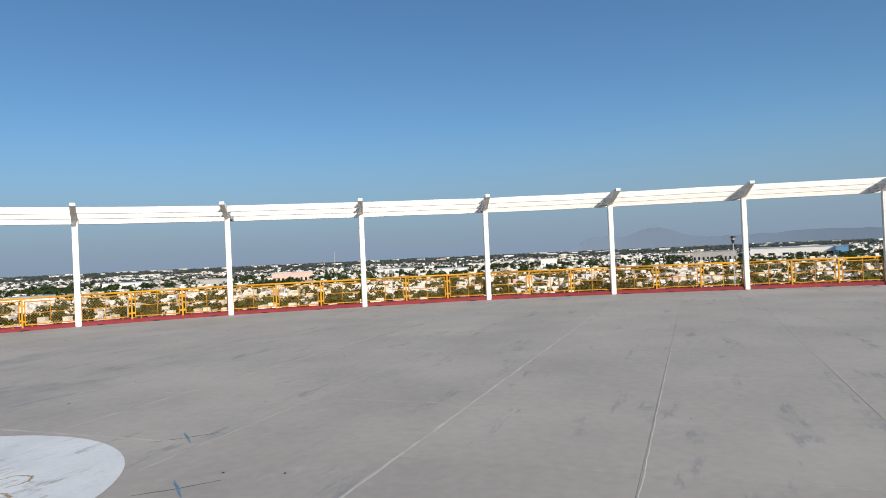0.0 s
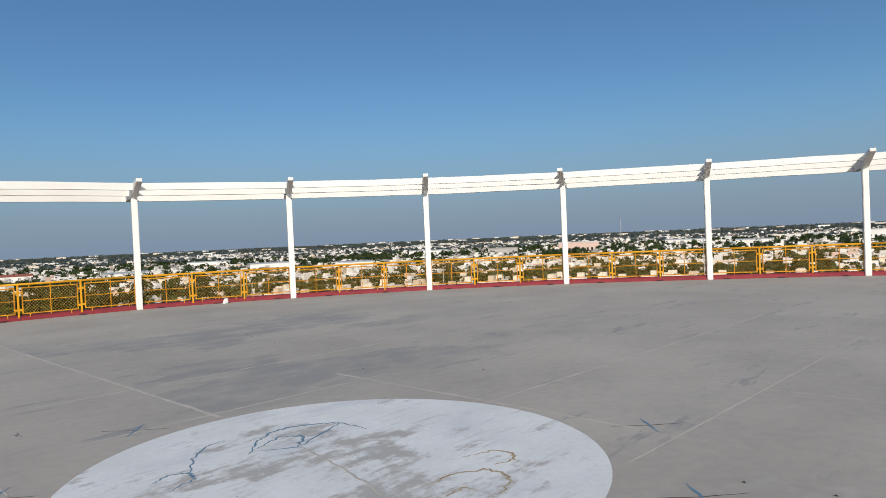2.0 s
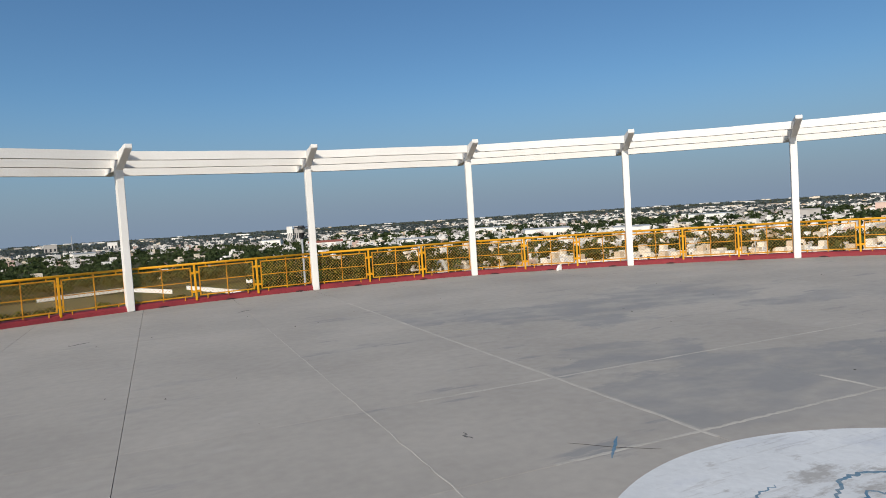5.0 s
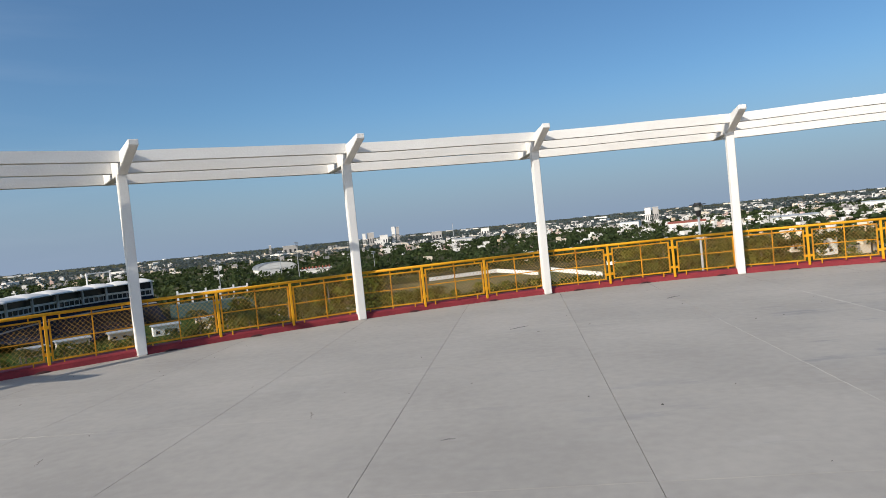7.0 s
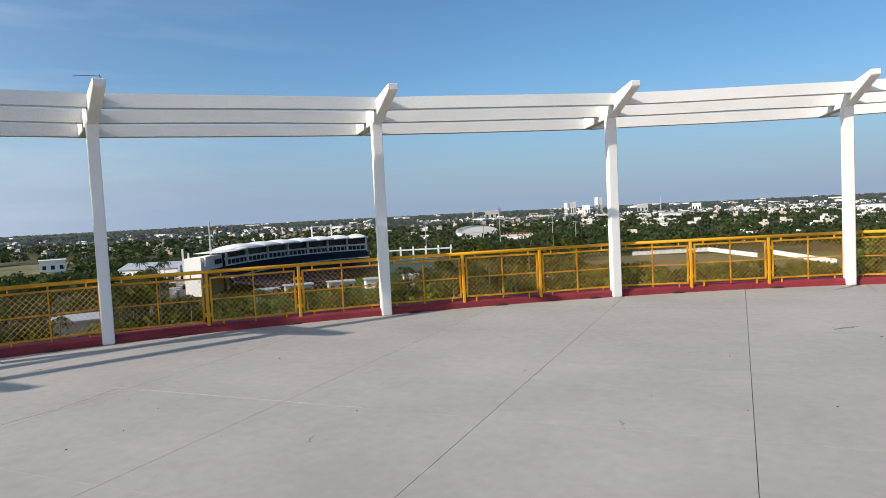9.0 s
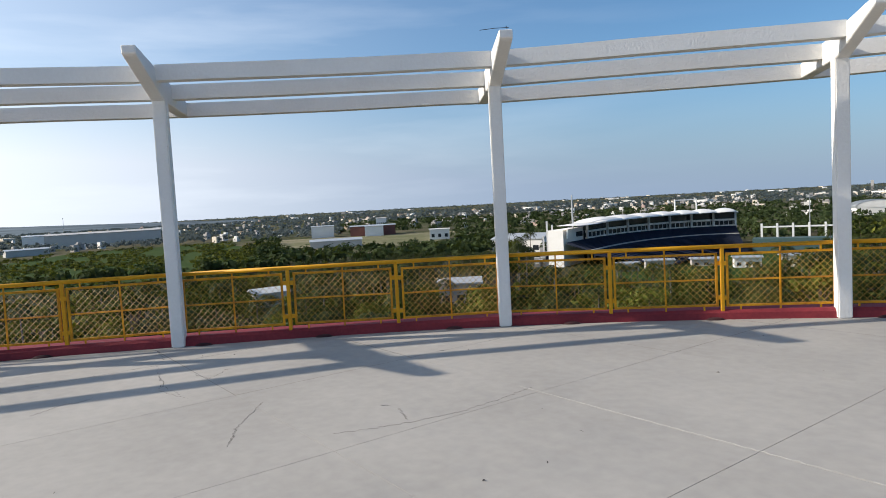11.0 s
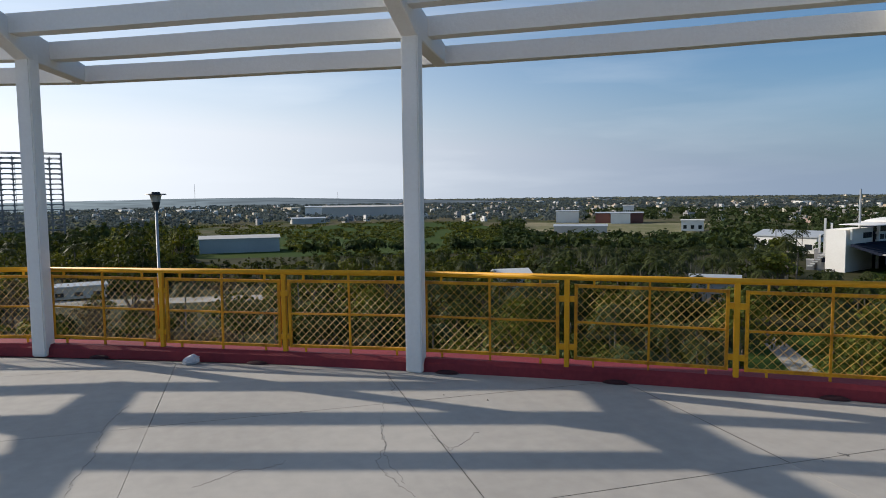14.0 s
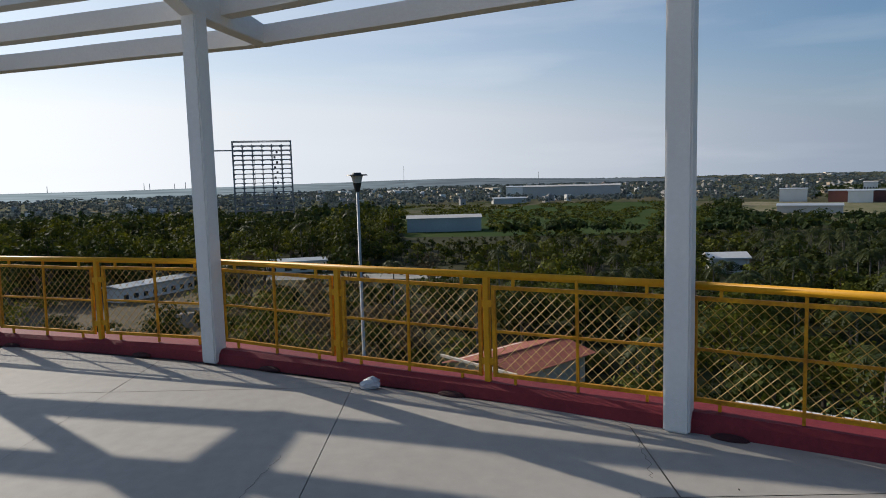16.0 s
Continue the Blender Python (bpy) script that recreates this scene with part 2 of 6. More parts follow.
M_PANEL = material("worn_yellow_enamel", (0.70, 0.33, 0.016), (0.36, 0.145, 0.016), 0.6, coarse=5, fine=40, amount=0.9, bump=0.1, spec=0.15)
M_WIRE = material("painted_wire", (0.58, 0.34, 0.06), (0.44, 0.25, 0.04), 0.5, metal=0.0, coarse=6, fine=60, bump=0)
M_BLUE = material("blue_chalk", (0.06, 0.18, 0.30), (0.20, 0.27, 0.32), 0.9, coarse=8, fine=60, amount=1)
M_LAMPBLACK = material("black_lamp_metal", (0.02, 0.02, 0.022), rough=0.5)
M_LAMPGLASS = material("frosted_lamp_glass", (0.55, 0.53, 0.5), rough=0.25)
M_POLE = material("grey_pole_paint", (0.42, 0.44, 0.45), rough=0.5)
M_BAG = material("clear_plastic_bag", (0.66, 0.66, 0.67), (0.40, 0.40, 0.42), 0.15, coarse=20, fine=90)
M_GROUND = material("dry_ground", (0.13, 0.11, 0.07), (0.05, 0.065, 0.022), 0.95, coarse=0.012, fine=0.15, amount=1.4, bump=0, spec=0.04)
M_UNDERWOOD = material("dark_underwood", (0.03, 0.036, 0.013), (0.055, 0.05, 0.024), 0.95, coarse=0.08, fine=0.9, amount=1.3, bump=0, spec=0.1)
M_GRASS = material("rough_grass", (0.032, 0.060, 0.014), (0.052, 0.076, 0.020), 0.95, coarse=0.03, fine=0.6, amount=1.2, bump=0, spec=0.04)
M_DRY = material("dry_earth", (0.26, 0.225, 0.145), (0.14, 0.145, 0.07), 0.95, coarse=0.02, fine=0.3, amount=1.2, bump=0, spec=0.04)
M_PITCH = material("worn_turf", (0.19, 0.155, 0.085), (0.11, 0.11, 0.045), 0.95, coarse=0.02, fine=0.3, amount=1.3, bump=0, spec=0.04)
M_YARD = material("yard_earth", (0.17, 0.14, 0.10), (0.10, 0.09, 0.06), 0.95, coarse=0.06, fine=0.8, amount=1.3, bump=0, spec=0.04)
M_SHEDWALL = material("grey_sheet_wall", (0.56, 0.54, 0.50), (0.46, 0.44, 0.41), 0.6, coarse=0.1, fine=1)
M_BLUEWALL = material("blue_render", (0.16, 0.36, 0.58), (0.13, 0.30, 0.50), 0.7, coarse=0.1, fine=1)
M_PALMTRUNK = material("palm_bark", (0.19, 0.172, 0.145), (0.11, 0.10, 0.084), 0.9, coarse=1, fine=9)
# distance haze is mixed into this pale blue-grey leaf colour
M_FARBELT = material("haze_tinted_woods", (0.095, 0.12, 0.12), (0.125, 0.15, 0.145), 0.95, coarse=0.004, fine=0.05, amount=1.2, bump=0, vary=0.25, island=True, spec=0.12)
# clump-sized dark tones put the crowns' shaded gaps into the leaf colour
M_LEAF = material("leaves", (0.013, 0.024, 0.005), (0.070, 0.083, 0.017), 0.75, coarse=0.2, fine=2.0, amount=1.2, bump=0, vary=0.25, island=True, spec=0.12)
M_LEAF2 = material("pale_leaves", (0.036, 0.052, 0.008), (0.145, 0.150, 0.025), 0.75, coarse=0.25, fine=2.0, amount=1.2, bump=0, vary=0.28, island=True, spec=0.12)
M_DRYLEAF = material("dry_brush", (0.19, 0.135, 0.075), (0.11, 0.085, 0.045), 0.85, coarse=0.3, fine=2.0, amount=1.2, bump=0, vary=0.35, island=True, spec=0.1)
M_PALM = material("palm_fronds", (0.028, 0.042, 0.010), (0.058, 0.066, 0.018), 0.55, coarse=0.4, fine=3.0, amount=1.2, bump=0, vary=0.3, island=True, spec=0.12)
M_TRUNK = material("bark", (0.14, 0.11, 0.085), (0.08, 0.06, 0.045), 0.9, coarse=2, fine=14)
M_WEED = material("weed_leaves", (0.07, 0.12, 0.02), (0.11, 0.15, 0.03), 0.7, coarse=6, fine=40, bump=0, vary=0.2, island=True)
M_FARLEAF = material("far_canopy", (0.028, 0.046, 0.018), (0.055, 0.074, 0.028), 0.9, coarse=0.02, fine=0.3, amount=1.3, bump=0, vary=0.4, island=True, spec=0.12)
def ragged(m, scale, cut):
    """Breaks a leaf clump's flat outline into leaves and gaps."""
    n, l = m.node_tree.nodes, m.node_tree.links
    geo, tex, step = n.new("ShaderNodeNewGeometry"), n.new("ShaderNodeTexNoise"), n.new("ShaderNodeMath")
    l.new(geo.outputs["Position"], tex.inputs["Vector"])
    tex.inputs["Scale"].default_value, tex.inputs["Detail"].default_value = scale, 2.0
    step.operation = "GREATER_THAN"
    step.inputs[1].default_value = cut
    l.new(tex.outputs["Fac"], step.inputs[0])
    l.new(step.outputs[0], n["Principled BSDF"].inputs["Alpha"])


def leafy(m, share=0.2, warm=(1.5, 1.35, 0.5)):
    """Lets part of the light through the leaves, as a rule warmer than it fell on them."""
    n, l = m.node_tree.nodes, m.node_tree.links
    b = n["Principled BSDF"]
    alpha = b.inputs["Alpha"].links[0].from_socket if b.inputs["Alpha"].links else None
    tint = n.new("ShaderNodeMix")
    tint.data_type, tint.blend_type = "RGBA", "MULTIPLY"
    tint.inputs["Factor"].default_value = 1.0
    tint.inputs["B"].default_value = (*warm, 1)
    l.new(b.inputs["Base Color"].links[0].from_socket, tint.inputs["A"])
    thin, mix, out = n.new("ShaderNodeBsdfTranslucent"), n.new("ShaderNodeMixShader"), n["Material Output"]
    l.new(tint.outputs["Result"], thin.inputs["Color"])
    mix.inputs[0].default_value = share
    l.new(b.outputs[0], mix.inputs[1])
    l.new(thin.outputs[0], mix.inputs[2])
    surface = mix.outputs[0]
    if alpha is not None:
        l.remove(b.inputs["Alpha"].links[0])
        gap, cutout = n.new("ShaderNodeBsdfTransparent"), n.new("ShaderNodeMixShader")
        l.new(alpha, cutout.inputs[0])
        l.new(gap.outputs[0], cutout.inputs[1])
        l.new(surface, cutout.inputs[2])
        surface = cutout.outputs[0]
    l.new(surface, out.inputs["Surface"])


for m, scale, cut in ((M_LEAF, 3.2, 0.41), (M_LEAF2, 3.2, 0.42), (M_DRYLEAF, 4.5, 0.48), (M_FARLEAF, 1.2, 0.42)):
    ragged(m, scale, cut)
for m in (M_LEAF, M_LEAF2, M_PALM, M_FARLEAF):
    leafy(m)
# extra translucency lifts the shaded sides of the hazed belts
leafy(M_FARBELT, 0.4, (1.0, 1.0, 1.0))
# window glass; also the dark panels that paint in shade on the stand
M_GLASS = material("dark_glass_and_shade", (0.035, 0.04, 0.045), rough=0.15)
WALLS = [material("white_render", (0.82, 0.80, 0.76), (0.72, 0.69, 0.64), 0.8, coarse=0.2, fine=2, vary=0.12, island=True),
         material("cream_render", (0.80, 0.71, 0.58), (0.70, 0.60, 0.47), 0.8, coarse=0.2, fine=2, vary=0.15, island=True),
         material("beige_render", (0.62, 0.49, 0.35), (0.50, 0.39, 0.28), 0.8, coarse=0.2, fine=2, vary=0.2, island=True),
         material("grey_render", (0.42, 0.40, 0.38), (0.32, 0.30, 0.28), 0.85, coarse=0.2, fine=2, vary=0.2, island=True),
         material("pink_render", (0.64, 0.47, 0.40), (0.54, 0.38, 0.32), 0.8, coarse=0.2, fine=2, vary=0.15, island=True)]
M_ROOFTILE = material("clay_roof_tile", (0.42, 0.125, 0.08), (0.30, 0.09, 0.06), 0.8, coarse=0.5, fine=6, vary=0.2, island=True)
M_BRICK = material("dark_red_brick", (0.20, 0.085, 0.07), (0.15, 0.06, 0.05), 0.85, coarse=0.2, fine=2)
M_METALROOF = material("pale_metal_roof", (0.55, 0.57, 0.58), (0.44, 0.46, 0.47), 0.45, metal=0.3, coarse=0.1, fine=1)
M_STEEL = material("grey_steel", (0.22, 0.22, 0.225), rough=0.6)
# navy seats; also the shade painted on the rear wall and stair block
M_DARKSTAND = material("dark_seats_and_shade", (0.016, 0.022, 0.042), (0.03, 0.036, 0.055), 0.8, coarse=0.2, fine=2, spec=0.06)
M_ASPHALT = material("asphalt", (0.06, 0.06, 0.06), (0.09, 0.088, 0.085), 0.9, coarse=0.1, fine=2)
M_PAVE = material("pale_paving", (0.40, 0.38, 0.34), (0.22, 0.21, 0.18), 0.9, coarse=0.12, fine=2, amount=1.4, spec=0.05)
def haze_glow_material():
    """Haze painted as streaked emission for a backdrop strip, paler towards the sun."""
    m = bpy.data.materials.new("painted_haze_glow")
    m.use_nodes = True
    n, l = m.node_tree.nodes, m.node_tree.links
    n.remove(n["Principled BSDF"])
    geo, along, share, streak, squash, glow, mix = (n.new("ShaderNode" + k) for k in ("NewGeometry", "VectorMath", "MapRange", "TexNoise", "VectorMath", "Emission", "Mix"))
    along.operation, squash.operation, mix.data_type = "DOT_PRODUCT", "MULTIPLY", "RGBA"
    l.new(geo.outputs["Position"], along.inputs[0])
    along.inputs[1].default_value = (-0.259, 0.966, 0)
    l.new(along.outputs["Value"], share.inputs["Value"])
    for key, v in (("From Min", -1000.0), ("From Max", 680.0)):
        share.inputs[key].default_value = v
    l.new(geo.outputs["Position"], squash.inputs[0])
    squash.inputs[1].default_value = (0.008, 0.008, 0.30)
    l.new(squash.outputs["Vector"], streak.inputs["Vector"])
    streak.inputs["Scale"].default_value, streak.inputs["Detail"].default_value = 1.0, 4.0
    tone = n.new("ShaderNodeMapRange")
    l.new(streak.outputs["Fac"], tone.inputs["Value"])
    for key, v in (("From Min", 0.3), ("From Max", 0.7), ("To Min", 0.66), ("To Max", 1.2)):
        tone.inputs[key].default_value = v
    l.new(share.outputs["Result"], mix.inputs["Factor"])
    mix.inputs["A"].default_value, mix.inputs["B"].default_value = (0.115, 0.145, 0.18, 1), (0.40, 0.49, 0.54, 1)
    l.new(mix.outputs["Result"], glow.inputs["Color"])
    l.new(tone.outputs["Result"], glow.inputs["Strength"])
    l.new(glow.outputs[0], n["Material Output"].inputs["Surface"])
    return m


M_INHAZE = haze_glow_material()
# haze is painted into the hills' blue-grey base colour
M_MOUNT = material("haze_blue_hills", (0.185, 0.245, 0.335), (0.175, 0.232, 0.318), 1.0, coarse=0.001, fine=0.01, bump=0)


# ---- mesh helpers ----
def box(bm, size, m=None):
    """A box with its centre at the origin of m."""
    r = bmesh.ops.create_cube(bm, size=1.0, matrix=(m or Matrix()) @ Matrix.Diagonal((*size, 1)))
    return r["verts"]


def tube(bm, a, b, r, sides=8, r2=None):
    a, b = Vector(a), Vector(b)
    d = b - a
    rot = d.to_track_quat("Z", "Y").to_matrix().to_4x4()
    bmesh.ops.create_cone(bm, cap_ends=True, segments=sides, radius1=r, radius2=r if r2 is None else r2, depth=d.length,
                          matrix=Matrix.Translation((a + b) / 2) @ rot)


def finish(name, bm, mat, smooth=False):
    me = bpy.data.meshes.new(name)
    bm.to_mesh(me)
    bm.free()
    for mt in (mat if isinstance(mat, (list, tuple)) else [mat]):
        me.materials.append(mt)
    if smooth:
        me.shade_smooth()
    return me


def part(name, bm, mat, parent=None, label="", smooth=False):
    ob = new(name, finish(name, bm, mat, smooth))
    if parent:
        ob.parent = parent
    return tagged(ob, label)


def mesh_part(name, me, parent, m=None, label=""):
    ob = new(name, me)
    ob.parent = parent
    if m is not None:
        ob.matrix_local = m
    return tagged(ob, label)


class Heap:
    """Collects many small shapes into one mesh."""
    def __init__(self):
        self.v, self.f, self.mi, self.n = [], [], [], 0

    def add(self, verts, faces, mi=0):
        self.v.append(np.asarray(verts, float))
        self.f.extend(tuple(i + self.n for i in f) for f in faces)
        self.mi.extend([mi] * len(faces))
        self.n += len(verts)

    def box(self, c, size, yaw=0.0, mi=0, top=True):
        x, y, z = (s / 2 for s in size)
        v = np.array([(-x, -y, -z), (x, -y, -z), (x, y, -z), (-x, y, -z), (-x, -y, z), (x, -y, z), (x, y, z), (-x, y, z)])
        co, si = math.cos(yaw), math.sin(yaw)
        w = np.c_[v[:, 0] * co - v[:, 1] * si + c[0], v[:, 0] * si + v[:, 1] * co + c[1], v[:, 2] + c[2]]
        self.add(w, [(0, 1, 5, 4), (1, 2, 6, 5), (2, 3, 7, 6), (3, 0, 4, 7), (4, 5, 6, 7)], mi)

    def mesh(self, name, mats):
        me = bpy.data.meshes.new(name)
        me.from_pydata(np.concatenate(self.v), [], self.f)
        for m in mats:
            me.materials.append(m)
        me.polygons.foreach_set("material_index", self.mi)
        me.update()
        return me


# ---- plan of the roof terrace ----
SEMI_Y, SEMI_X, S0, BAY = 29.480, 20.949, -2.591, 4.0738
_th = np.linspace(-math.pi * 1.5, math.pi * 0.5, 4001)
_len = np.r_[0, np.cumsum(np.hypot(np.diff(SEMI_X * np.cos(_th)), np.diff(SEMI_Y * np.sin(_th))))]
_len -= np.interp(-math.pi / 2, _th, _len)
SHIFT = {2: (0.01, -0.11), 3: (0.10, -0.06), 4: (-0.06, -0.04), 5: (0.06, 0.01), 6: (0.01, 0.08), 7: (0.01, 0.03), 8: (0.07, 0.04), 9: (-0.03, 0.08), 10: (-0.05, 0.18), 11: (-0.10, 0.10), 12: (-0.03, -0.04), 13: (0.14, -0.16), 14: (0.10, -0.19), 15: (0.22, -0.32)}
SHIFT.update({-1: (0.2, -0.4), 0: (0.2, -0.36), 1: (-0.10, -0.24), 16: (0.12, -0.30), 17: (0.1, -0.2), 18: (0.1, 0.0), 19: (0.1, 0.0)})
ARM_TURN = {2: 4.0, 3: -1.6, 4: -4.1, 5: -8.8, 6: -2.6, 7: -0.0, 8: 1.5, 9: -2.1, 10: -2.8, 11: 0.6, 12: 1.3, 13: 4.9, 14: 1.0, 15: 8.8}          # degrees by which an arm stands off the rim's normal
ARM_TURN.update({16: 0.8, 17: 0.0})


def rim(s, out=0.0):
    """The point of the terrace's rim at s metres along it, and the outward angle there."""
    t = float(np.interp(s, _len, _th))
    nx, ny = math.cos(t) / SEMI_X, math.sin(t) / SEMI_Y
    k = math.hypot(nx, ny)
    return SEMI_X * math.cos(t) + nx / k * out, SEMI_Y * math.sin(t) + ny / k * out, math.atan2(ny, nx)


def column_at(k):
    dr, da = SHIFT.get(k, (0.0, 0.0))
    return rim(S0 + (k - 8.5) * BAY + da, dr)


def rim_grow(s):
    """How far the curb stands off the ideal rim at s, from column to column."""
    k = (s - S0) / BAY + 8.5
    i = math.floor(k)
    return SHIFT.get(i, (0, 0))[0] * (i + 1 - k) + SHIFT.get(i + 1, (0, 0))[0] * (k - i)


FIRST, LAST = -1, 19
COLUMNS = {k: column_at(k) for k in range(FIRST, LAST + 1)}
ARMS = {k: (x, y, a + radians(ARM_TURN.get(k, 0.0))) for k, (x, y, a) in COLUMNS.items()}

# terrace slab, under the floor slabs
bm = bmesh.new()
ring = [bm.verts.new((*rim(s, 0.25)[:2], z)) for z in (-0.02, -1.2) for s in np.linspace(_len[0], _len[-1], 181)[:-1]]
bm.faces.new(ring[:180])
bm.faces.new(list(reversed(ring[180:])))
for i in range(180):
    bm.faces.new((ring[i], ring[180 + i], ring[180 + (i + 1) % 180], ring[(i + 1) % 180]))
terrace = tagged(part("floor", bm, M_UNDER), "round roof terrace of worn grey concrete slabs", "floor", kind="structure")

# the curb round the rim; its low drain notches are dark lumps, added below
bm = bmesh.new()
N = 1080
prof = [(-0.03, -0.01), (-0.015, 0.08), (0.02, 0.115), (0.24, 0.12), (0.25, -0.01)]
ss = np.linspace(_len[0], _len[-1], N + 1)[:-1]
loops = []
for i, s in enumerate(ss):
    wob = 0.006 * noise.noise((s * 0.9, 0, 0))
    grow = rim_grow(s)
    loops.append([bm.verts.new((*rim(s, d + grow + wob * (j < 3))[:2], z)) for j, (d, z) in enumerate(prof)])
for i in range(N):
    a, b = loops[i], loops[(i + 1) % N]
    for j in range(len(prof) - 1):
        bm.faces.new((a[j], b[j], b[j + 1], a[j + 1]))
curb = tagged(part("curb", bm, M_CURB, smooth=False), "low dark red painted concrete curb round the terrace", "curb", kind="structure")

# a white ledge outside the curb, with weeds in its joint
bm = bmesh.new()
box(bm, (0.86, 0.30, 1.2), pose(0, 0, -0.60))
bmesh.ops.bevel(bm, geom=bm.edges[:], offset=0.015, segments=1, affect="EDGES")
ledge = tagged(part("ledge", bm, M_WHITE), "white concrete ledge against the slab outside the curb", "ledge", kind="structure")
ledge.matrix_world = pose(16.02, -20.24, 0, 0, 0, 55)

# ---- pergola: columns with sloping arms, and three beams a bay ----
ARM_IN, ARM_OUT = 1.09, 1.30
COL_TOP = 2.98


def column_meshes():
    bm = bmesh.new()
    box(bm, (0.155, 0.155, COL_TOP + 0.1), pose(0, 0, (COL_TOP + 0.1) / 2))
    bmesh.ops.bevel(bm, geom=bm.edges[:], offset=0.012, segments=2, affect="EDGES")
    shaft = finish("shaft", bm, M_WHITE)
    bm = bmesh.new()
    # x outwards; the arm climbs inwards
    # level-topped taper: deepest over the column
    top = lambda x: 3.28 - 0.122 * x
    side = [(-ARM_IN, top(-ARM_IN)), (ARM_OUT, top(ARM_OUT)), (ARM_OUT, top(ARM_OUT) - 0.12), (ARM_OUT - 0.06, top(ARM_OUT) - 0.165),
            (0.1, COL_TOP), (-0.1, COL_TOP + 0.01), (-ARM_IN + 0.05, 3.30), (-ARM_IN, 3.325)]
    a = [bm.verts.new((x, -0.075, z)) for x, z in side]
    b = [bm.verts.new((x, 0.075, z)) for x, z in side]
    bm.faces.new(a), bm.faces.new(list(reversed(b)))
    for i in range(len(side)):
        j = (i + 1) % len(side)
        bm.faces.new((a[j], a[i], b[i], b[j]))
    bmesh.ops.recalc_face_normals(bm, faces=bm.faces[:])
    bmesh.ops.bevel(bm, geom=bm.edges[:], offset=0.01, segments=1, affect="EDGES")
    return shaft, finish("arm", bm, M_WHITE)


SHAFT, ARM = column_meshes()
for k, (x, y, a) in COLUMNS.items():
    col = tagged(new("pergola_column"), "white painted concrete column with a sloping arm", "column", "pergola columns round the terrace")
    col.matrix_world = pose(x, y, 0, 0, 0, math.degrees(a))
    mesh_part("shaft", SHAFT, col)
    mesh_part("arm", ARM, col, pose(0, 0, 0, 0, 0, ARM_TURN.get(k, 0.0)))

# a stub of bent wire left on one arm
bm = bmesh.new()
for a, b in (((-1.0, -0.04, 3.40), (-1.0, -0.02, 3.47)), ((-1.0, -0.05, 3.452), (-1.0, 0.1, 3.45)), ((-1.0, 0.1, 3.45), (-1.0, 0.27, 3.435))):
    tube(bm, a, b, 0.0035, 5)
wire = tagged(part("bent_wire", bm, M_LAMPBLACK), "thin dark bent wire on top of a pergola arm", "wire")
wire.matrix_world = pose(COLUMNS[13][0], COLUMNS[13][1], 0, 0, 0, math.degrees(ARMS[13][2]))

BEAM_AT = ((-0.31, 3.255), (0.40, 3.155), (1.15, 3.045))
for k in range(FIRST, LAST):
    for j, (d, zc) in enumerate(BEAM_AT):
        p, q = [Vector((x + math.cos(a) * d, y + math.sin(a) * d, zc)) for x, y, a in (ARMS[k], ARMS[k + 1])]
        bm = bmesh.new()
        run = (q - p).normalized()
        n_seg = 8
        half = (q - p).length / 2 - 0.07
        cols = []
        for i in range(n_seg + 1):
            u = -half + 2 * half * i / n_seg
            sag = 0.012 * noise.noise((k * 3.1 + j, u * 0.7, 0.3))
            cols.append([bm.verts.new((u, w, h + sag)) for w, h in ((-0.08, -0.09), (0.08, -0.09), (0.08, 0.09), (-0.08, 0.09))])
        for i in range(n_seg):
            for e in range(4):
                bm.faces.new((cols[i][e], cols[i + 1][e], cols[i + 1][(e + 1) % 4], cols[i][(e + 1) % 4]))
        bm.faces.new(list(reversed(cols[0]))), bm.faces.new(cols[-1])
        bmesh.ops.recalc_face_normals(bm, faces=bm.faces[:])
        beam = part("pergola_beam", bm, M_WHITE)
        beam.matrix_world = Matrix.Translation((p + q) / 2) @ pose(0, 0, 0, 0, 0, math.degrees(math.atan2(run.y, run.x)))
        tagged(beam, "long white painted beam between two pergola arms", "beam", "pergola beams")

# ---- railing ----
RAIL_Z, RAIL_OUT = 0.91, 0.10
PANEL_Z0, PANEL_Z1 = 0.175, 0.805


def bar(bm, a, b, w=0.03, d=0.03):
    a, b = Vector(a), Vector(b)
    v = b - a
    box(bm, (v.length, d, w), Matrix.Translation((a + b) / 2) @ v.to_track_quat("X", "Z").to_matrix().to_4x4())


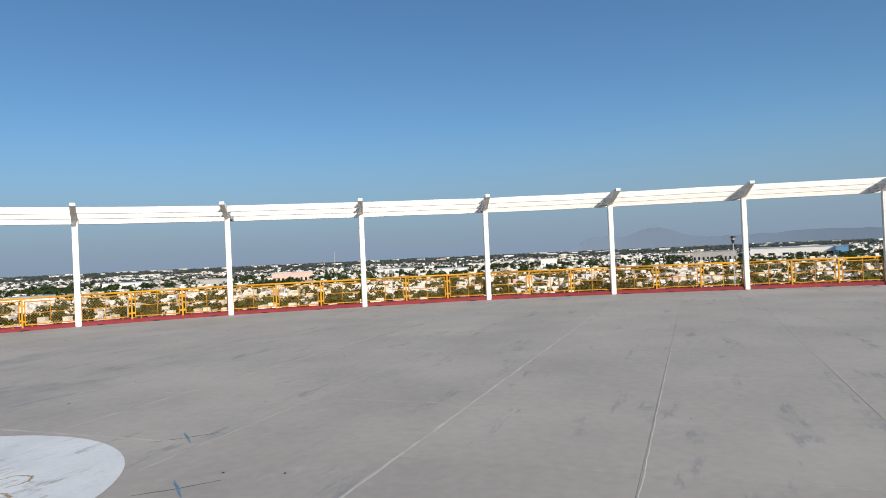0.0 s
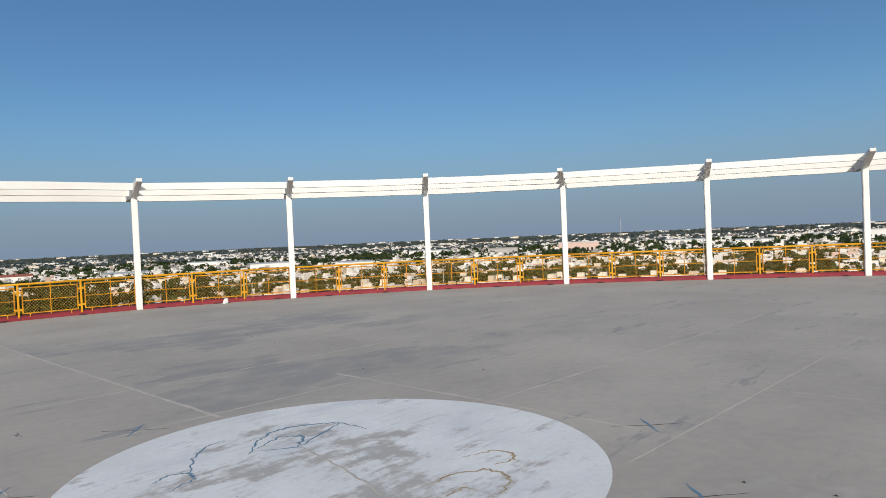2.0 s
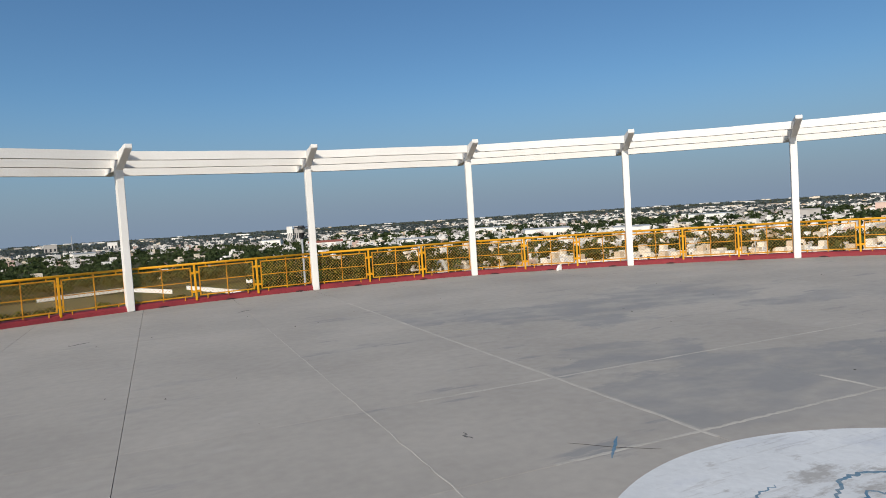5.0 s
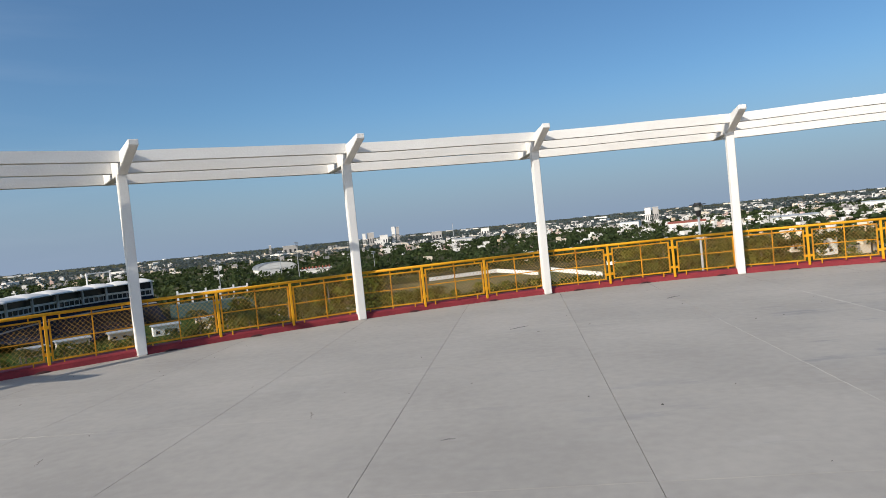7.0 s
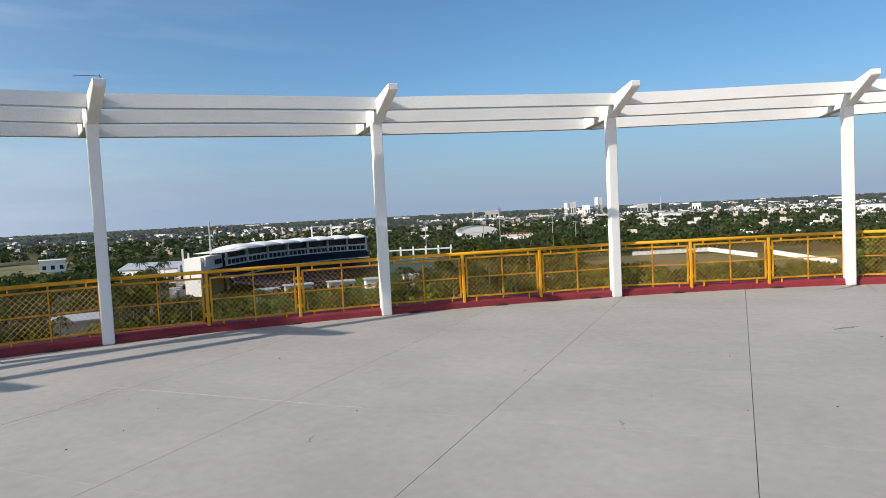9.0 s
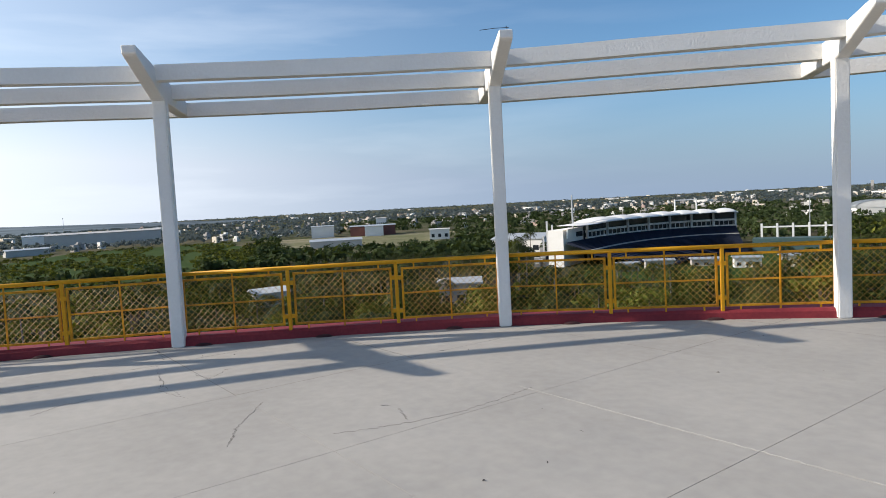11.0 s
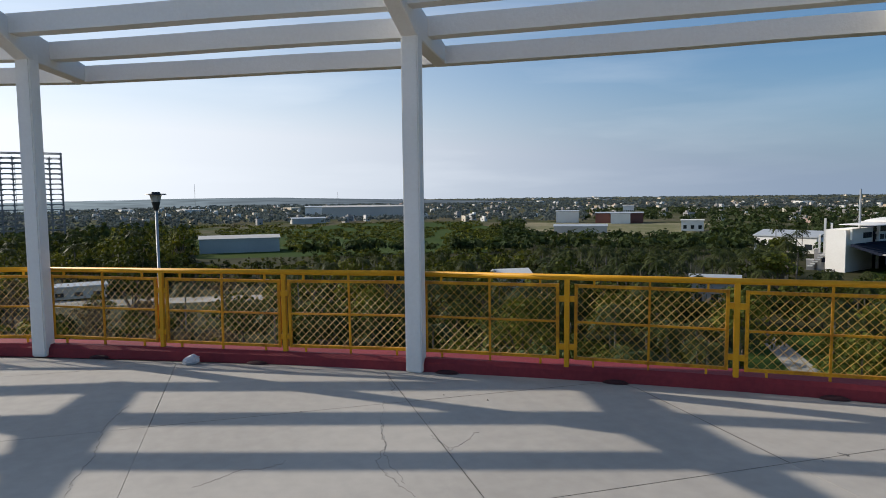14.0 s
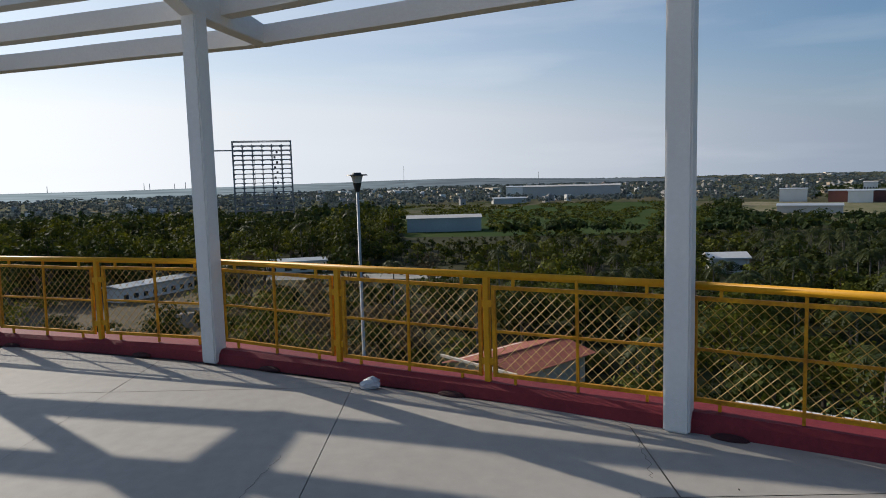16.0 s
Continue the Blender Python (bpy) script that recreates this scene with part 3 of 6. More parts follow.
def panel_meshes(length):
    """Frame, wire mesh and pins of one panel, x along it, its middle at the origin."""
    h, z0, z1 = length / 2, PANEL_Z0, PANEL_Z1
    bm = bmesh.new()
    for a, b in (((-h, 0, z0), (h, 0, z0)), ((-h, 0, z1), (h, 0, z1)), ((-h, 0, z0 - 0.015), (-h, 0, z1 + 0.015)), ((h, 0, z0 - 0.015), (h, 0, z1 + 0.015))):
        bar(bm, a, b, 0.026, 0.026)
    frame_me = finish("panel_frame", bm, M_PANEL)
    bm = bmesh.new()
    bar(bm, (0, 0.004, z0 - 0.06), (0, 0.004, z1 + 0.08), 0.018, 0.018)
    up = finish("mid_upright", bm, M_PANEL)
    bm = bmesh.new()
    bar(bm, (-h, -0.004, (z0 + z1) / 2), (h, -0.004, (z0 + z1) / 2), 0.018, 0.016)
    across = finish("mid_bar", bm, M_PANEL)
    bm = bmesh.new()
    bar(bm, (0, 0, z1), (0, 0, z1 + 0.08), 0.018, 0.018)
    pin_top = finish("pin", bm, M_YEL)
    bm = bmesh.new()
    bar(bm, (0, 0, z0 - 0.09), (0, 0, z0), 0.018, 0.018)
    pin_low = finish("pin", bm, M_YEL)
    heap = Heap()
    step, r = 0.078, 0.0021
    for sgn in (1, -1):
        for i in range(-10, int(2 * h / step) + 12):
            x0 = -h + i * step
            xa, za, xb, zb = x0, z0, x0 + sgn * (z1 - z0), z1
            if xb < xa:
                xa, za, xb, zb = xb, zb, xa, za
            m = (zb - za) / (xb - xa)
            if xa < -h:
                za, xa = za + m * (-h - xa), -h
            if xb > h:
                zb, xb = zb + m * (h - xb), h
            if xb - xa < 0.02:
                continue
            y = 0.003 * sgn
            nx, nz = -m / math.hypot(1, m) * r, 1 / math.hypot(1, m) * r
            v = [(qx + ox * nx, y + oy * r, qz + ox * nz) for qx, qz in ((xa, za), (xb, zb)) for ox, oy in ((1, 0), (0, 1), (-1, 0), (0, -1))]
            heap.add(v, [(e, (e + 1) % 4, 4 + (e + 1) % 4, 4 + e) for e in range(4)])
    return frame_me, up, across, pin_top, pin_low, heap.mesh("wire_mesh", [M_WIRE])


PANEL_L = BAY / 3 - 0.15
PANEL = panel_meshes(PANEL_L)
bm = bmesh.new()
box(bm, (0.044, 0.044, RAIL_Z - 0.10), pose(0, 0, (RAIL_Z + 0.10) / 2))
bmesh.ops.bevel(bm, geom=bm.edges[:], offset=0.005, segments=1, affect="EDGES")
RAIL_POST = finish("rail_post", bm, M_YEL)
bm = bmesh.new()
box(bm, (0.075, 0.022, 0.05))
HINGE = finish("hinge", bm, M_YEL)
rail_rng = random.Random(21)
for k in range(FIRST, LAST):
    (xa, ya, aa), (xb, yb, ab) = COLUMNS[k], COLUMNS[k + 1]
    pa, pb = Vector((xa + RAIL_OUT * math.cos(aa), ya + RAIL_OUT * math.sin(aa), 0)), Vector((xb + RAIL_OUT * math.cos(ab), yb + RAIL_OUT * math.sin(ab), 0))
    pts = [pa.lerp(pb, i / 3) for i in range(4)]
    mid = (pa + pb) / 2
    run = (pb - pa).normalized()
    yaw = math.degrees(math.atan2(run.y, run.x))
    rail = tagged(new("railing"), "yellow steel railing bay with three chain-link panels on the red curb", "railing", "railing bays round the terrace")
    rail.matrix_world = Matrix.Translation(mid) @ pose(0, 0, 0, 0, 0, yaw)
    span = (pb - pa).length
    bm = bmesh.new()
    half = span / 2 - 0.06
    tube(bm, (-half, 0, RAIL_Z - 0.026), (half, 0, RAIL_Z - 0.026), 0.026, 12)
    part("top_rail", bm, M_YEL, rail, smooth=True)
    for u in (-span / 6, span / 6):
        mesh_part("rail_post", RAIL_POST, rail, pose(u, 0, -0.035, 0, rail_rng.uniform(-0.5, 0.5), 0))
    for i in range(3):
        m = pose((i - 1) * span / 3, 0, rail_rng.uniform(-0.012, 0.008), rail_rng.uniform(-1, 1), rail_rng.uniform(-0.55, 0.55), 0)
        fr = mesh_part("panel_frame", PANEL[0], rail, m)
        mesh_part("mid_upright", PANEL[1], fr)
        mesh_part("mid_bar", PANEL[2], fr)
        for u in (-0.5, 0.5):
            mesh_part("pin", PANEL[3], fr, pose(u * PANEL_L * 0.75, 0, 0))
            mesh_part("pin", PANEL[4], fr, pose(u * PANEL_L * 0.75, 0, 0))
        # tabs that hold the panel to the posts and columns
        for u in (-1, 1):
            for z in (0.27, 0.69):
                mesh_part("hinge", HINGE, fr, pose(u * (PANEL_L / 2 + 0.04), 0, z))
        mesh_part("wire_mesh", PANEL[5], fr, None, "weathered chain-link mesh")

# ---- painted disc on the floor ----
DISC_X, DISC_Y, DISC_R = 0.282, -14.512, 1.892
bm = bmesh.new()
vs = [bm.verts.new((DISC_R * math.cos(i * math.pi / 60) * (1 + 0.004 * noise.noise((i * 0.9, 0, 0))), DISC_R * math.sin(i * math.pi / 60), 0.0)) for i in range(120)]
bm.faces.new(vs)
disc = part("painted_disc", bm, M_DISC)
disc.location = (DISC_X, DISC_Y, 0.004)
tagged(disc, "large worn white painted disc on the concrete floor", "floor marking")


# ---- floor slabs ----
GRID_TURN, CELL = radians(-2.1), 1.875
ORIGIN = Vector((0.71 * math.cos(GRID_TURN) + 14.77 * math.sin(GRID_TURN), 0.71 * math.sin(GRID_TURN) - 14.77 * math.cos(GRID_TURN)))


def grid_point(i, j):
    c, s = math.cos(GRID_TURN), math.sin(GRID_TURN)
    return ORIGIN.x + CELL * (i * c - j * s), ORIGIN.y + CELL * (i * s + j * c)


def inside(x, y, grow=0.0):
    return (x / (SEMI_X + grow)) ** 2 + (y / (SEMI_Y + grow)) ** 2 < 1


bm = bmesh.new()
box(bm, (CELL - 0.0045, CELL - 0.0028, 0.05), pose(0, 0, -0.025))
SLAB = finish("floor_slab", bm, M_FLOOR)
rest = Heap()
near = []
for i in range(-16, 17):
    for j in range(-12, 28):
        cx, cy = grid_point(i + 0.5, j + 0.5)
        corners = [grid_point(i + u, j + v) for u, v in ((0, 0), (1, 0), (1, 1), (0, 1))]
        if all(inside(x, y, 0.1) for x, y in corners) and cy < -1.5:
            near.append((i, j, cx, cy))
        elif any(inside(x, y, 0.1) for x, y in corners) or inside(cx, cy):
            h = CELL / 2 - 0.004
            poly = [(cx + u * math.cos(GRID_TURN) - v * math.sin(GRID_TURN), cy + u * math.sin(GRID_TURN) + v * math.cos(GRID_TURN)) for u, v in ((-h, -h), (h, -h), (h, h), (-h, h))]
            # pull corners that lie past the curb back under it
            fine = []
            for e in range(4):
                (x0, y0), (x1, y1) = poly[e], poly[(e + 1) % 4]
                for w in range(8):
                    x, y = x0 + (x1 - x0) * w / 8, y0 + (y1 - y0) * w / 8
                    q = math.sqrt((x / (SEMI_X + 0.1)) ** 2 + (y / (SEMI_Y + 0.1)) ** 2)
                    fine.append((x / max(q, 1), y / max(q, 1), 0))
            rest.add(fine, [tuple(range(32))])
for i, j, cx, cy in near:
    slab = new("floor_slab", SLAB)
    slab.parent = terrace
    slab.matrix_local = pose(cx, cy, 0, 0, 0, math.degrees(GRID_TURN))
edge = new("edge_slabs", rest.mesh("edge_slabs", [M_FLOOR]))
edge.parent = terrace
tagged(edge, kind="stuff")


def ribbon(points, width, z, name, mat, parent, jag=0.0, steps=6, taper=False):
    """A thin strip laid on the floor along a line of points, uneven by jag metres."""
    pts = [Vector((*p, 0)) for p in points]
    line = []
    for a, b in zip(pts, pts[1:]):
        side = Vector((a.y - b.y, b.x - a.x, 0)).normalized()
        for k in range(steps):
            u = k / steps
            line.append(a.lerp(b, u) + side * jag * (noise.noise((a.x * 7 + u * 9, a.y * 7, z * 50)) + 0.55 * noise.noise((a.x * 13 + u * 31, a.y * 9, 2.2))))
    line.append(pts[-1])
    bm = bmesh.new()
    prev = None
    for k, p in enumerate(line):
        d = (line[min(k + 1, len(line) - 1)] - line[max(k - 1, 0)]).normalized()
        side = Vector((-d.y, d.x, 0))
        w = width * (0.65 + 0.7 * abs(noise.noise((p.x * 11, p.y * 11, 1.7)))) * (0.35 + 0.65 * math.sin(math.pi * k / (len(line) - 1)) if taper else 1)
        row = [bm.verts.new(p + side * w / 2 + Vector((0, 0, 0))), bm.verts.new(p + Vector((0, 0, z))), bm.verts.new(p - side * w / 2)]
        for v in (row[0], row[2]):
            v.co.z = z * 0.4
        if prev:
            bm.faces.new((prev[0], row[0], row[1], prev[1]))
            bm.faces.new((prev[1], row[1], row[2], prev[2]))
        prev = row
    return part(name, bm, mat, parent)


# worn sealant ridges along joints round the disc
def grid_xy(u, v):
    return (u * math.cos(GRID_TURN) - v * math.sin(GRID_TURN), u * math.sin(GRID_TURN) + v * math.cos(GRID_TURN))


for i, v0, v1 in ((0, -26.6, -16.5), (-1, -17.2, -13.2), (-2, -15.2, -10.6), (1, -24.0, -15.8)):
    u = 0.71 + 1.875 * i
    ribbon([grid_xy(u, v0 + (v1 - v0) * k / 12) for k in range(13)], (0.014 if i == -2 else 0.050) if i < 1 else 0.018, 0.0028, "joint_ridge", M_JOINT, terrace, 0.012)
for j, u0, u1 in ((0, -8.5, -1.0), (1, -6.4, -0.4), (2, -12.5, 0.6), (3, -7.5, 0.2), (4, -6.0, -2.4), (-1, -1.5, 1.9), (-2, -3.6, 2.1), (-3, 9.3, 12.2)):
    v = -14.77 + 1.88 * j
    ribbon([grid_xy(u0 + (u1 - u0) * k / 12, v) for k in range(13)], 0.018 if j in (-3, 3, 4, 1) else 0.044, 0.0025, "joint_ridge", M_JOINT, terrace, 0.012)

# open cracks
for line in (((12.75, -19.10), (12.50, -18.89), (12.25, -18.66), (12.09, -18.58), (11.90, -18.46)),
             ((11.34, -20.88), (11.32, -20.68), (11.29, -20.37), (11.30, -19.98), (11.37, -19.66), (11.46, -19.38), (11.59, -19.12)),
             ((11.72, -19.78), (11.56, -19.71), (11.44, -19.66)), ((14.64, -18.79), (14.02, -18.65), (13.57, -18.67)),
             ((15.10, -18.91), (14.47, -18.74), (14.15, -18.69), (13.91, -18.58), (13.72, -18.60), (13.39, -18.68)),
             ((15.70, -17.01), (15.19, -16.91), (14.67, -16.94), (14.23, -16.89), (13.99, -16.89)),
             ((13.91, -17.55), (14.08, -17.82), (14.04, -17.92), (14.13, -18.07)), ((14.25, -19.04), (13.95, -19.06), (14.19, -19.35)),
             ((15.85, -19.12), (15.61, -19.08), (15.24, -19.02)), ((8.57, -20.04), (8.51, -19.85)), ((6.47, -20.86), (6.42, -20.64))):
    ribbon(line, 0.0025, 0.0018, "floor_crack", M_CRACK, terrace, 0.03, 14, True)

# dark scuffs left on the slabs
for line, w in ((((4.53, -24.71), (4.39, -24.83), (4.25, -24.92)), 0.07), (((1.78, -26.59), (1.64, -26.72), (1.51, -26.81)), 0.08), (((5.15, -19.73), (5.10, -19.76), (5.04, -19.75)), 0.03),
                (((1.46, -17.62), (1.50, -17.54), (1.47, -17.46)), 0.03), (((11.90, -19.72), (11.87, -19.75), (11.84, -19.78)), 0.022), (((13.10, -21.27), (13.07, -21.30), (13.04, -21.30)), 0.03)):
    ribbon(line, w, 0.0024, "scuff_mark", M_SCUFF, terrace, 0.02, 6, True)

# faded outlines drawn in blue and brown on the disc
for mat, width, line in ((M_BLUE, 0.035, ((0.57, -15.27), (0.35, -15.50), (0.13, -15.63), (-0.05, -15.64), (-0.27, -15.50), (-0.40, -15.36), (-0.41, -15.02))),
                         (M_BLUE, 0.03, ((0.46, -15.33), (0.16, -15.47), (0.03, -15.32), (0.24, -15.09), (0.47, -15.27))),
                         (M_BLUE, 0.03, ((0.20, -15.10), (-0.12, -15.25), (-0.40, -15.36))),
                         (M_BLUE, 0.03, ((1.32, -15.27), (1.15, -15.33), (1.05, -15.25), (1.09, -15.11), (1.32, -15.02))),
                         (M_BLUE, 0.022, ((1.06, -15.21), (0.91, -15.51), (0.69, -15.72), (0.48, -15.78))),
                         (M_BROWN, 0.035, ((0.27, -13.71), (0.01, -13.71), (-0.20, -13.59), (-0.24, -13.45), (-0.11, -13.30), (0.08, -13.24))),
                         (M_BROWN, 0.03, ((-0.31, -13.86), (-0.57, -13.80), (-0.59, -13.64), (-0.49, -13.54), (-0.32, -13.59))),
                         (M_BROWN, 0.03, ((0.31, -13.48), (0.13, -13.49), (0.11, -13.40))),
                         (M_JOINT, 0.03, ((0.20, -15.20), (0.24, -14.99), (0.35, -14.41), (0.53, -13.80), (0.60, -13.2)))):
    ribbon([(x - DISC_X, y - DISC_Y) for x, y in line], width, 0.0025, "faded_outline", mat, disc, 0.03, 8, True)

# small surveyor's crosses chalked round the disc
for cx, cy in ((0.79, -16.75), (-1.78, -13.14), (-0.58, -12.25), (2.1, -15.9)):
    cross = tagged(new("chalk_cross"), "small blue chalk cross on the concrete floor", "floor marking", "chalk crosses round the disc")
    cross.location = (cx, cy, 0.001)
    ribbon(((-0.15, -0.16), (0.0, 0.0), (0.14, 0.15)), 0.03, 0.002, "stroke", M_BLUE, cross, 0.01, 4, True)
    ribbon(((-0.22, 0.2), (0.0, 0.0), (0.2, -0.24)), 0.012, 0.002, "stroke", M_CRACK, cross, 0.01, 4, True)

# drains at the foot of the curb: solid lumps coloured like shaded holes
bm = bmesh.new()
bmesh.ops.create_uvsphere(bm, u_segments=12, v_segments=8, radius=1, matrix=Matrix.Diagonal((0.045, 0.11, 0.03, 1)))
bmesh.ops.delete(bm, geom=[v for v in bm.verts if v.co.z < -0.004], context="VERTS")
DRAIN = finish("drain_shade_lump", bm, M_DRAIN)
for k in range(FIRST, LAST):
    for f in ((0.12, 0.52, 0.88) if k % 2 else (0.34, 0.76)):
        x, y, a = rim(S0 + (k - 8.5 + f) * BAY, -0.045 + (SHIFT.get(k, (0, 0))[0] * (1 - f) + SHIFT.get(k + 1, (0, 0))[0] * f))
        ob = new("drain_shade_lump", DRAIN)
        ob.parent = curb
        ob.matrix_local = pose(x, y, 0.002, 0, 0, math.degrees(a))

# dry leaves and grit
bm = bmesh.new()
rs = random.Random(8)
for k in range(170):
    x, y = rs.uniform(-9, 17), rs.uniform(-27, -8)
    if not inside(x, y, -0.4):
        continue
    r, a = rs.uniform(0.004, 0.012), rs.uniform(0, 6.3)
    vs = [bm.verts.new((x + r * e * math.cos(a + q), y + r * e * math.sin(a + q), 0.002 + 0.012 * ((i % 2) * rs.random()))) for i, (q, e) in enumerate(((0, 1.6), (1.2, 0.6), (3.1, 1.5), (4.7, 0.7)))]
    bm.faces.new(vs)
tagged(part("dry_leaves", bm, M_CRACK), "scattered dark dry leaves and grit on the floor", "litter", kind="stuff")

# ---- the land round the building ----
GROUND_Z = -24.0
E0, E9, E16 = (3.4, -8.9), (5.9, -16.2), (11.8, -17.8)


def spot(eye, az, d):
    return eye[0] + d * math.cos(radians(az)), eye[1] + d * math.sin(radians(az))


bm = bmesh.new()
bmesh.ops.create_circle(bm, cap_ends=True, segments=96, radius=4700, matrix=Matrix.Translation((0, 0, GROUND_Z)))
tagged(part("ground", bm, M_GROUND), "flat dusty land with scrub that reaches the horizon", "ground", kind="structure")


def sheet(name, eye, corners, mat, label, category, lift=0.03, kind="structure"):
    """A flat piece of land between corners given as azimuth and distance."""
    bm = bmesh.new()
    bm.faces.new([bm.verts.new((*spot(eye, a, d), GROUND_Z + lift)) for a, d in corners])
    bmesh.ops.recalc_face_normals(bm, faces=bm.faces[:])
    bmesh.ops.subdivide_edges(bm, edges=bm.edges[:], cuts=1)
    return tagged(part(name, bm, mat), label, category, kind=kind)


# darker than the open land; shows in the gaps between the crowns
sheet("undergrowth", (6, -16), [(-114 + 7.4 * k, 42) for k in range(21)] + [(34 - 7.4 * k, 345) for k in range(21)], M_UNDERWOOD, "dark ground and undergrowth beneath the trees", "ground", 0.02)
sheet("grass", E16, ((-22, 300), (2, 300), (3, 420), (-10, 650), (-20, 640), (-25, 450)), M_GRASS, "wide field of rough green grass and low scrub", "field")
sheet("field", E16, ((-25, 430), (-38, 430), (-40, 600), (-24, 620)), M_DRY, "bare pale dry field", "field", 0.05)
sheet("playing_field", E9, ((-76, 200), (-99, 200), (-99, 335), (-76, 335)), M_PITCH, "worn sports field of dry grass", "field", 0.04)
sheet("stadium_field", E9, ((-50, 200), (-68, 205), (-68, 285), (-50, 285)), M_GRASS, "green stadium field", "field", 0.06)
sheet("grass", E16, ((-50, 58), (-42, 58), (-42, 140), (-50, 140)), M_GRASS, "mown green lawn between the park trees", "lawn", 0.06)
sheet("path", E16, ((-48.4, 106), (-46.4, 104), (-43.4, 133), (-44.6, 136)), M_PAVE, "pale concrete footpath through the park", "path", 0.08)
sheet("road", E16, ((14, 184), (-3, 172), (-4, 181), (14, 196)), M_PAVE, "pale dusty road beyond the yard", "road", 0.07)
sheet("yard", E16, ((33, 95), (12, 100), (12, 175), (33, 185)), M_YARD, "bare yard behind the low buildings", "yard", 0.05)


# ---- trees ----
def leaf_quads(rng, centre, radii, n, size, up=0.35):
    """n small bent leaf clumps through an uneven crown; two triangles each side of a fold."""
    d = rng.normal(size=(n, 3))
    d /= np.linalg.norm(d, axis=1)[:, None]
    d[:, 2] = np.where(d[:, 2] < -0.45, -d[:, 2] * 0.5, d[:, 2])
    rad = np.where(rng.random((n, 1)) < 0.3, rng.uniform(0.3, 0.72, size=(n, 1)), rng.uniform(0.74, 1.08, size=(n, 1)))
    c = np.asarray(centre) + d * rad * np.asarray(radii)
    nrm = d + rng.normal(size=(n, 3)) * 0.40 + np.array([0, 0, up])
    nrm /= np.linalg.norm(nrm, axis=1)[:, None]
    t = np.cross(nrm, rng.normal(size=(n, 3)))
    t /= np.linalg.norm(t, axis=1)[:, None]
    b = np.cross(nrm, t)
    s = size * rng.uniform(0.6, 1.35, size=(n, 1))
    k = rng.uniform(0.5, 1.0, size=(n, 1))
    v = np.stack([c - t * s, c - b * s * k + nrm * s * 0.25, c + t * s * rng.uniform(0.6, 1.1, size=(n, 1)), c + b * s * k - nrm * s * 0.15], axis=1).reshape(-1, 3)
    return v


def add_quads(heap, v, mi=0):
    n = len(v) // 4
    heap.add(v, [(4 * i, 4 * i + 1, 4 * i + 2, 4 * i + 3) for i in range(n)], mi)


def limb(heap, a, b, r0, r1, mi, sides=5):
    a, b = np.asarray(a, float), np.asarray(b, float)
    d = (b - a) / np.linalg.norm(b - a)
    u = np.cross(d, [0.3, 0.9, 0.1])
    u /= np.linalg.norm(u)
    w = np.cross(d, u)
    ring = [(math.cos(2 * math.pi * i / sides), math.sin(2 * math.pi * i / sides)) for i in range(sides)]
    v = [a + (u * c + w * s) * r0 for c, s in ring] + [b + (u * c + w * s) * r1 for c, s in ring]
    heap.add(v, [(i, (i + 1) % sides, sides + (i + 1) % sides, sides + i) for i in range(sides)], mi)


def broadleaf(seed, height, width, leaves, size, blobs=7):
    """Trunk heap and crown heap of one tree, its foot at the origin."""
    rng = np.random.default_rng(seed)
    wood, crown = Heap(), Heap()
    fork = height * rng.uniform(0.25, 0.38)
    limb(wood, (0, 0, -0.3), (rng.uniform(-.3, .3), rng.uniform(-.3, .3), fork), 0.035 * height * 0.8, 0.025 * height * 0.8, 0, 7)
    for i in range(blobs):
        a = 2 * math.pi * (i + rng.uniform(-.3, .3)) / blobs
        rr = width * 0.5 * rng.uniform(0.25, 0.72) * (i > 0)
        z = height * rng.uniform(0.36, 0.78) if i else height * 0.8
        c = np.array([math.cos(a) * rr, math.sin(a) * rr, z])
        r = width * rng.uniform(0.2, 0.32)
        limb(wood, (0, 0, fork * 0.9), c, 0.015 * height, 0.006 * height, 0, 4)
        add_quads(crown, leaf_quads(rng, c, (r, r, r * rng.uniform(0.6, 0.85)), max(3, leaves // blobs), size))
    return wood, crown


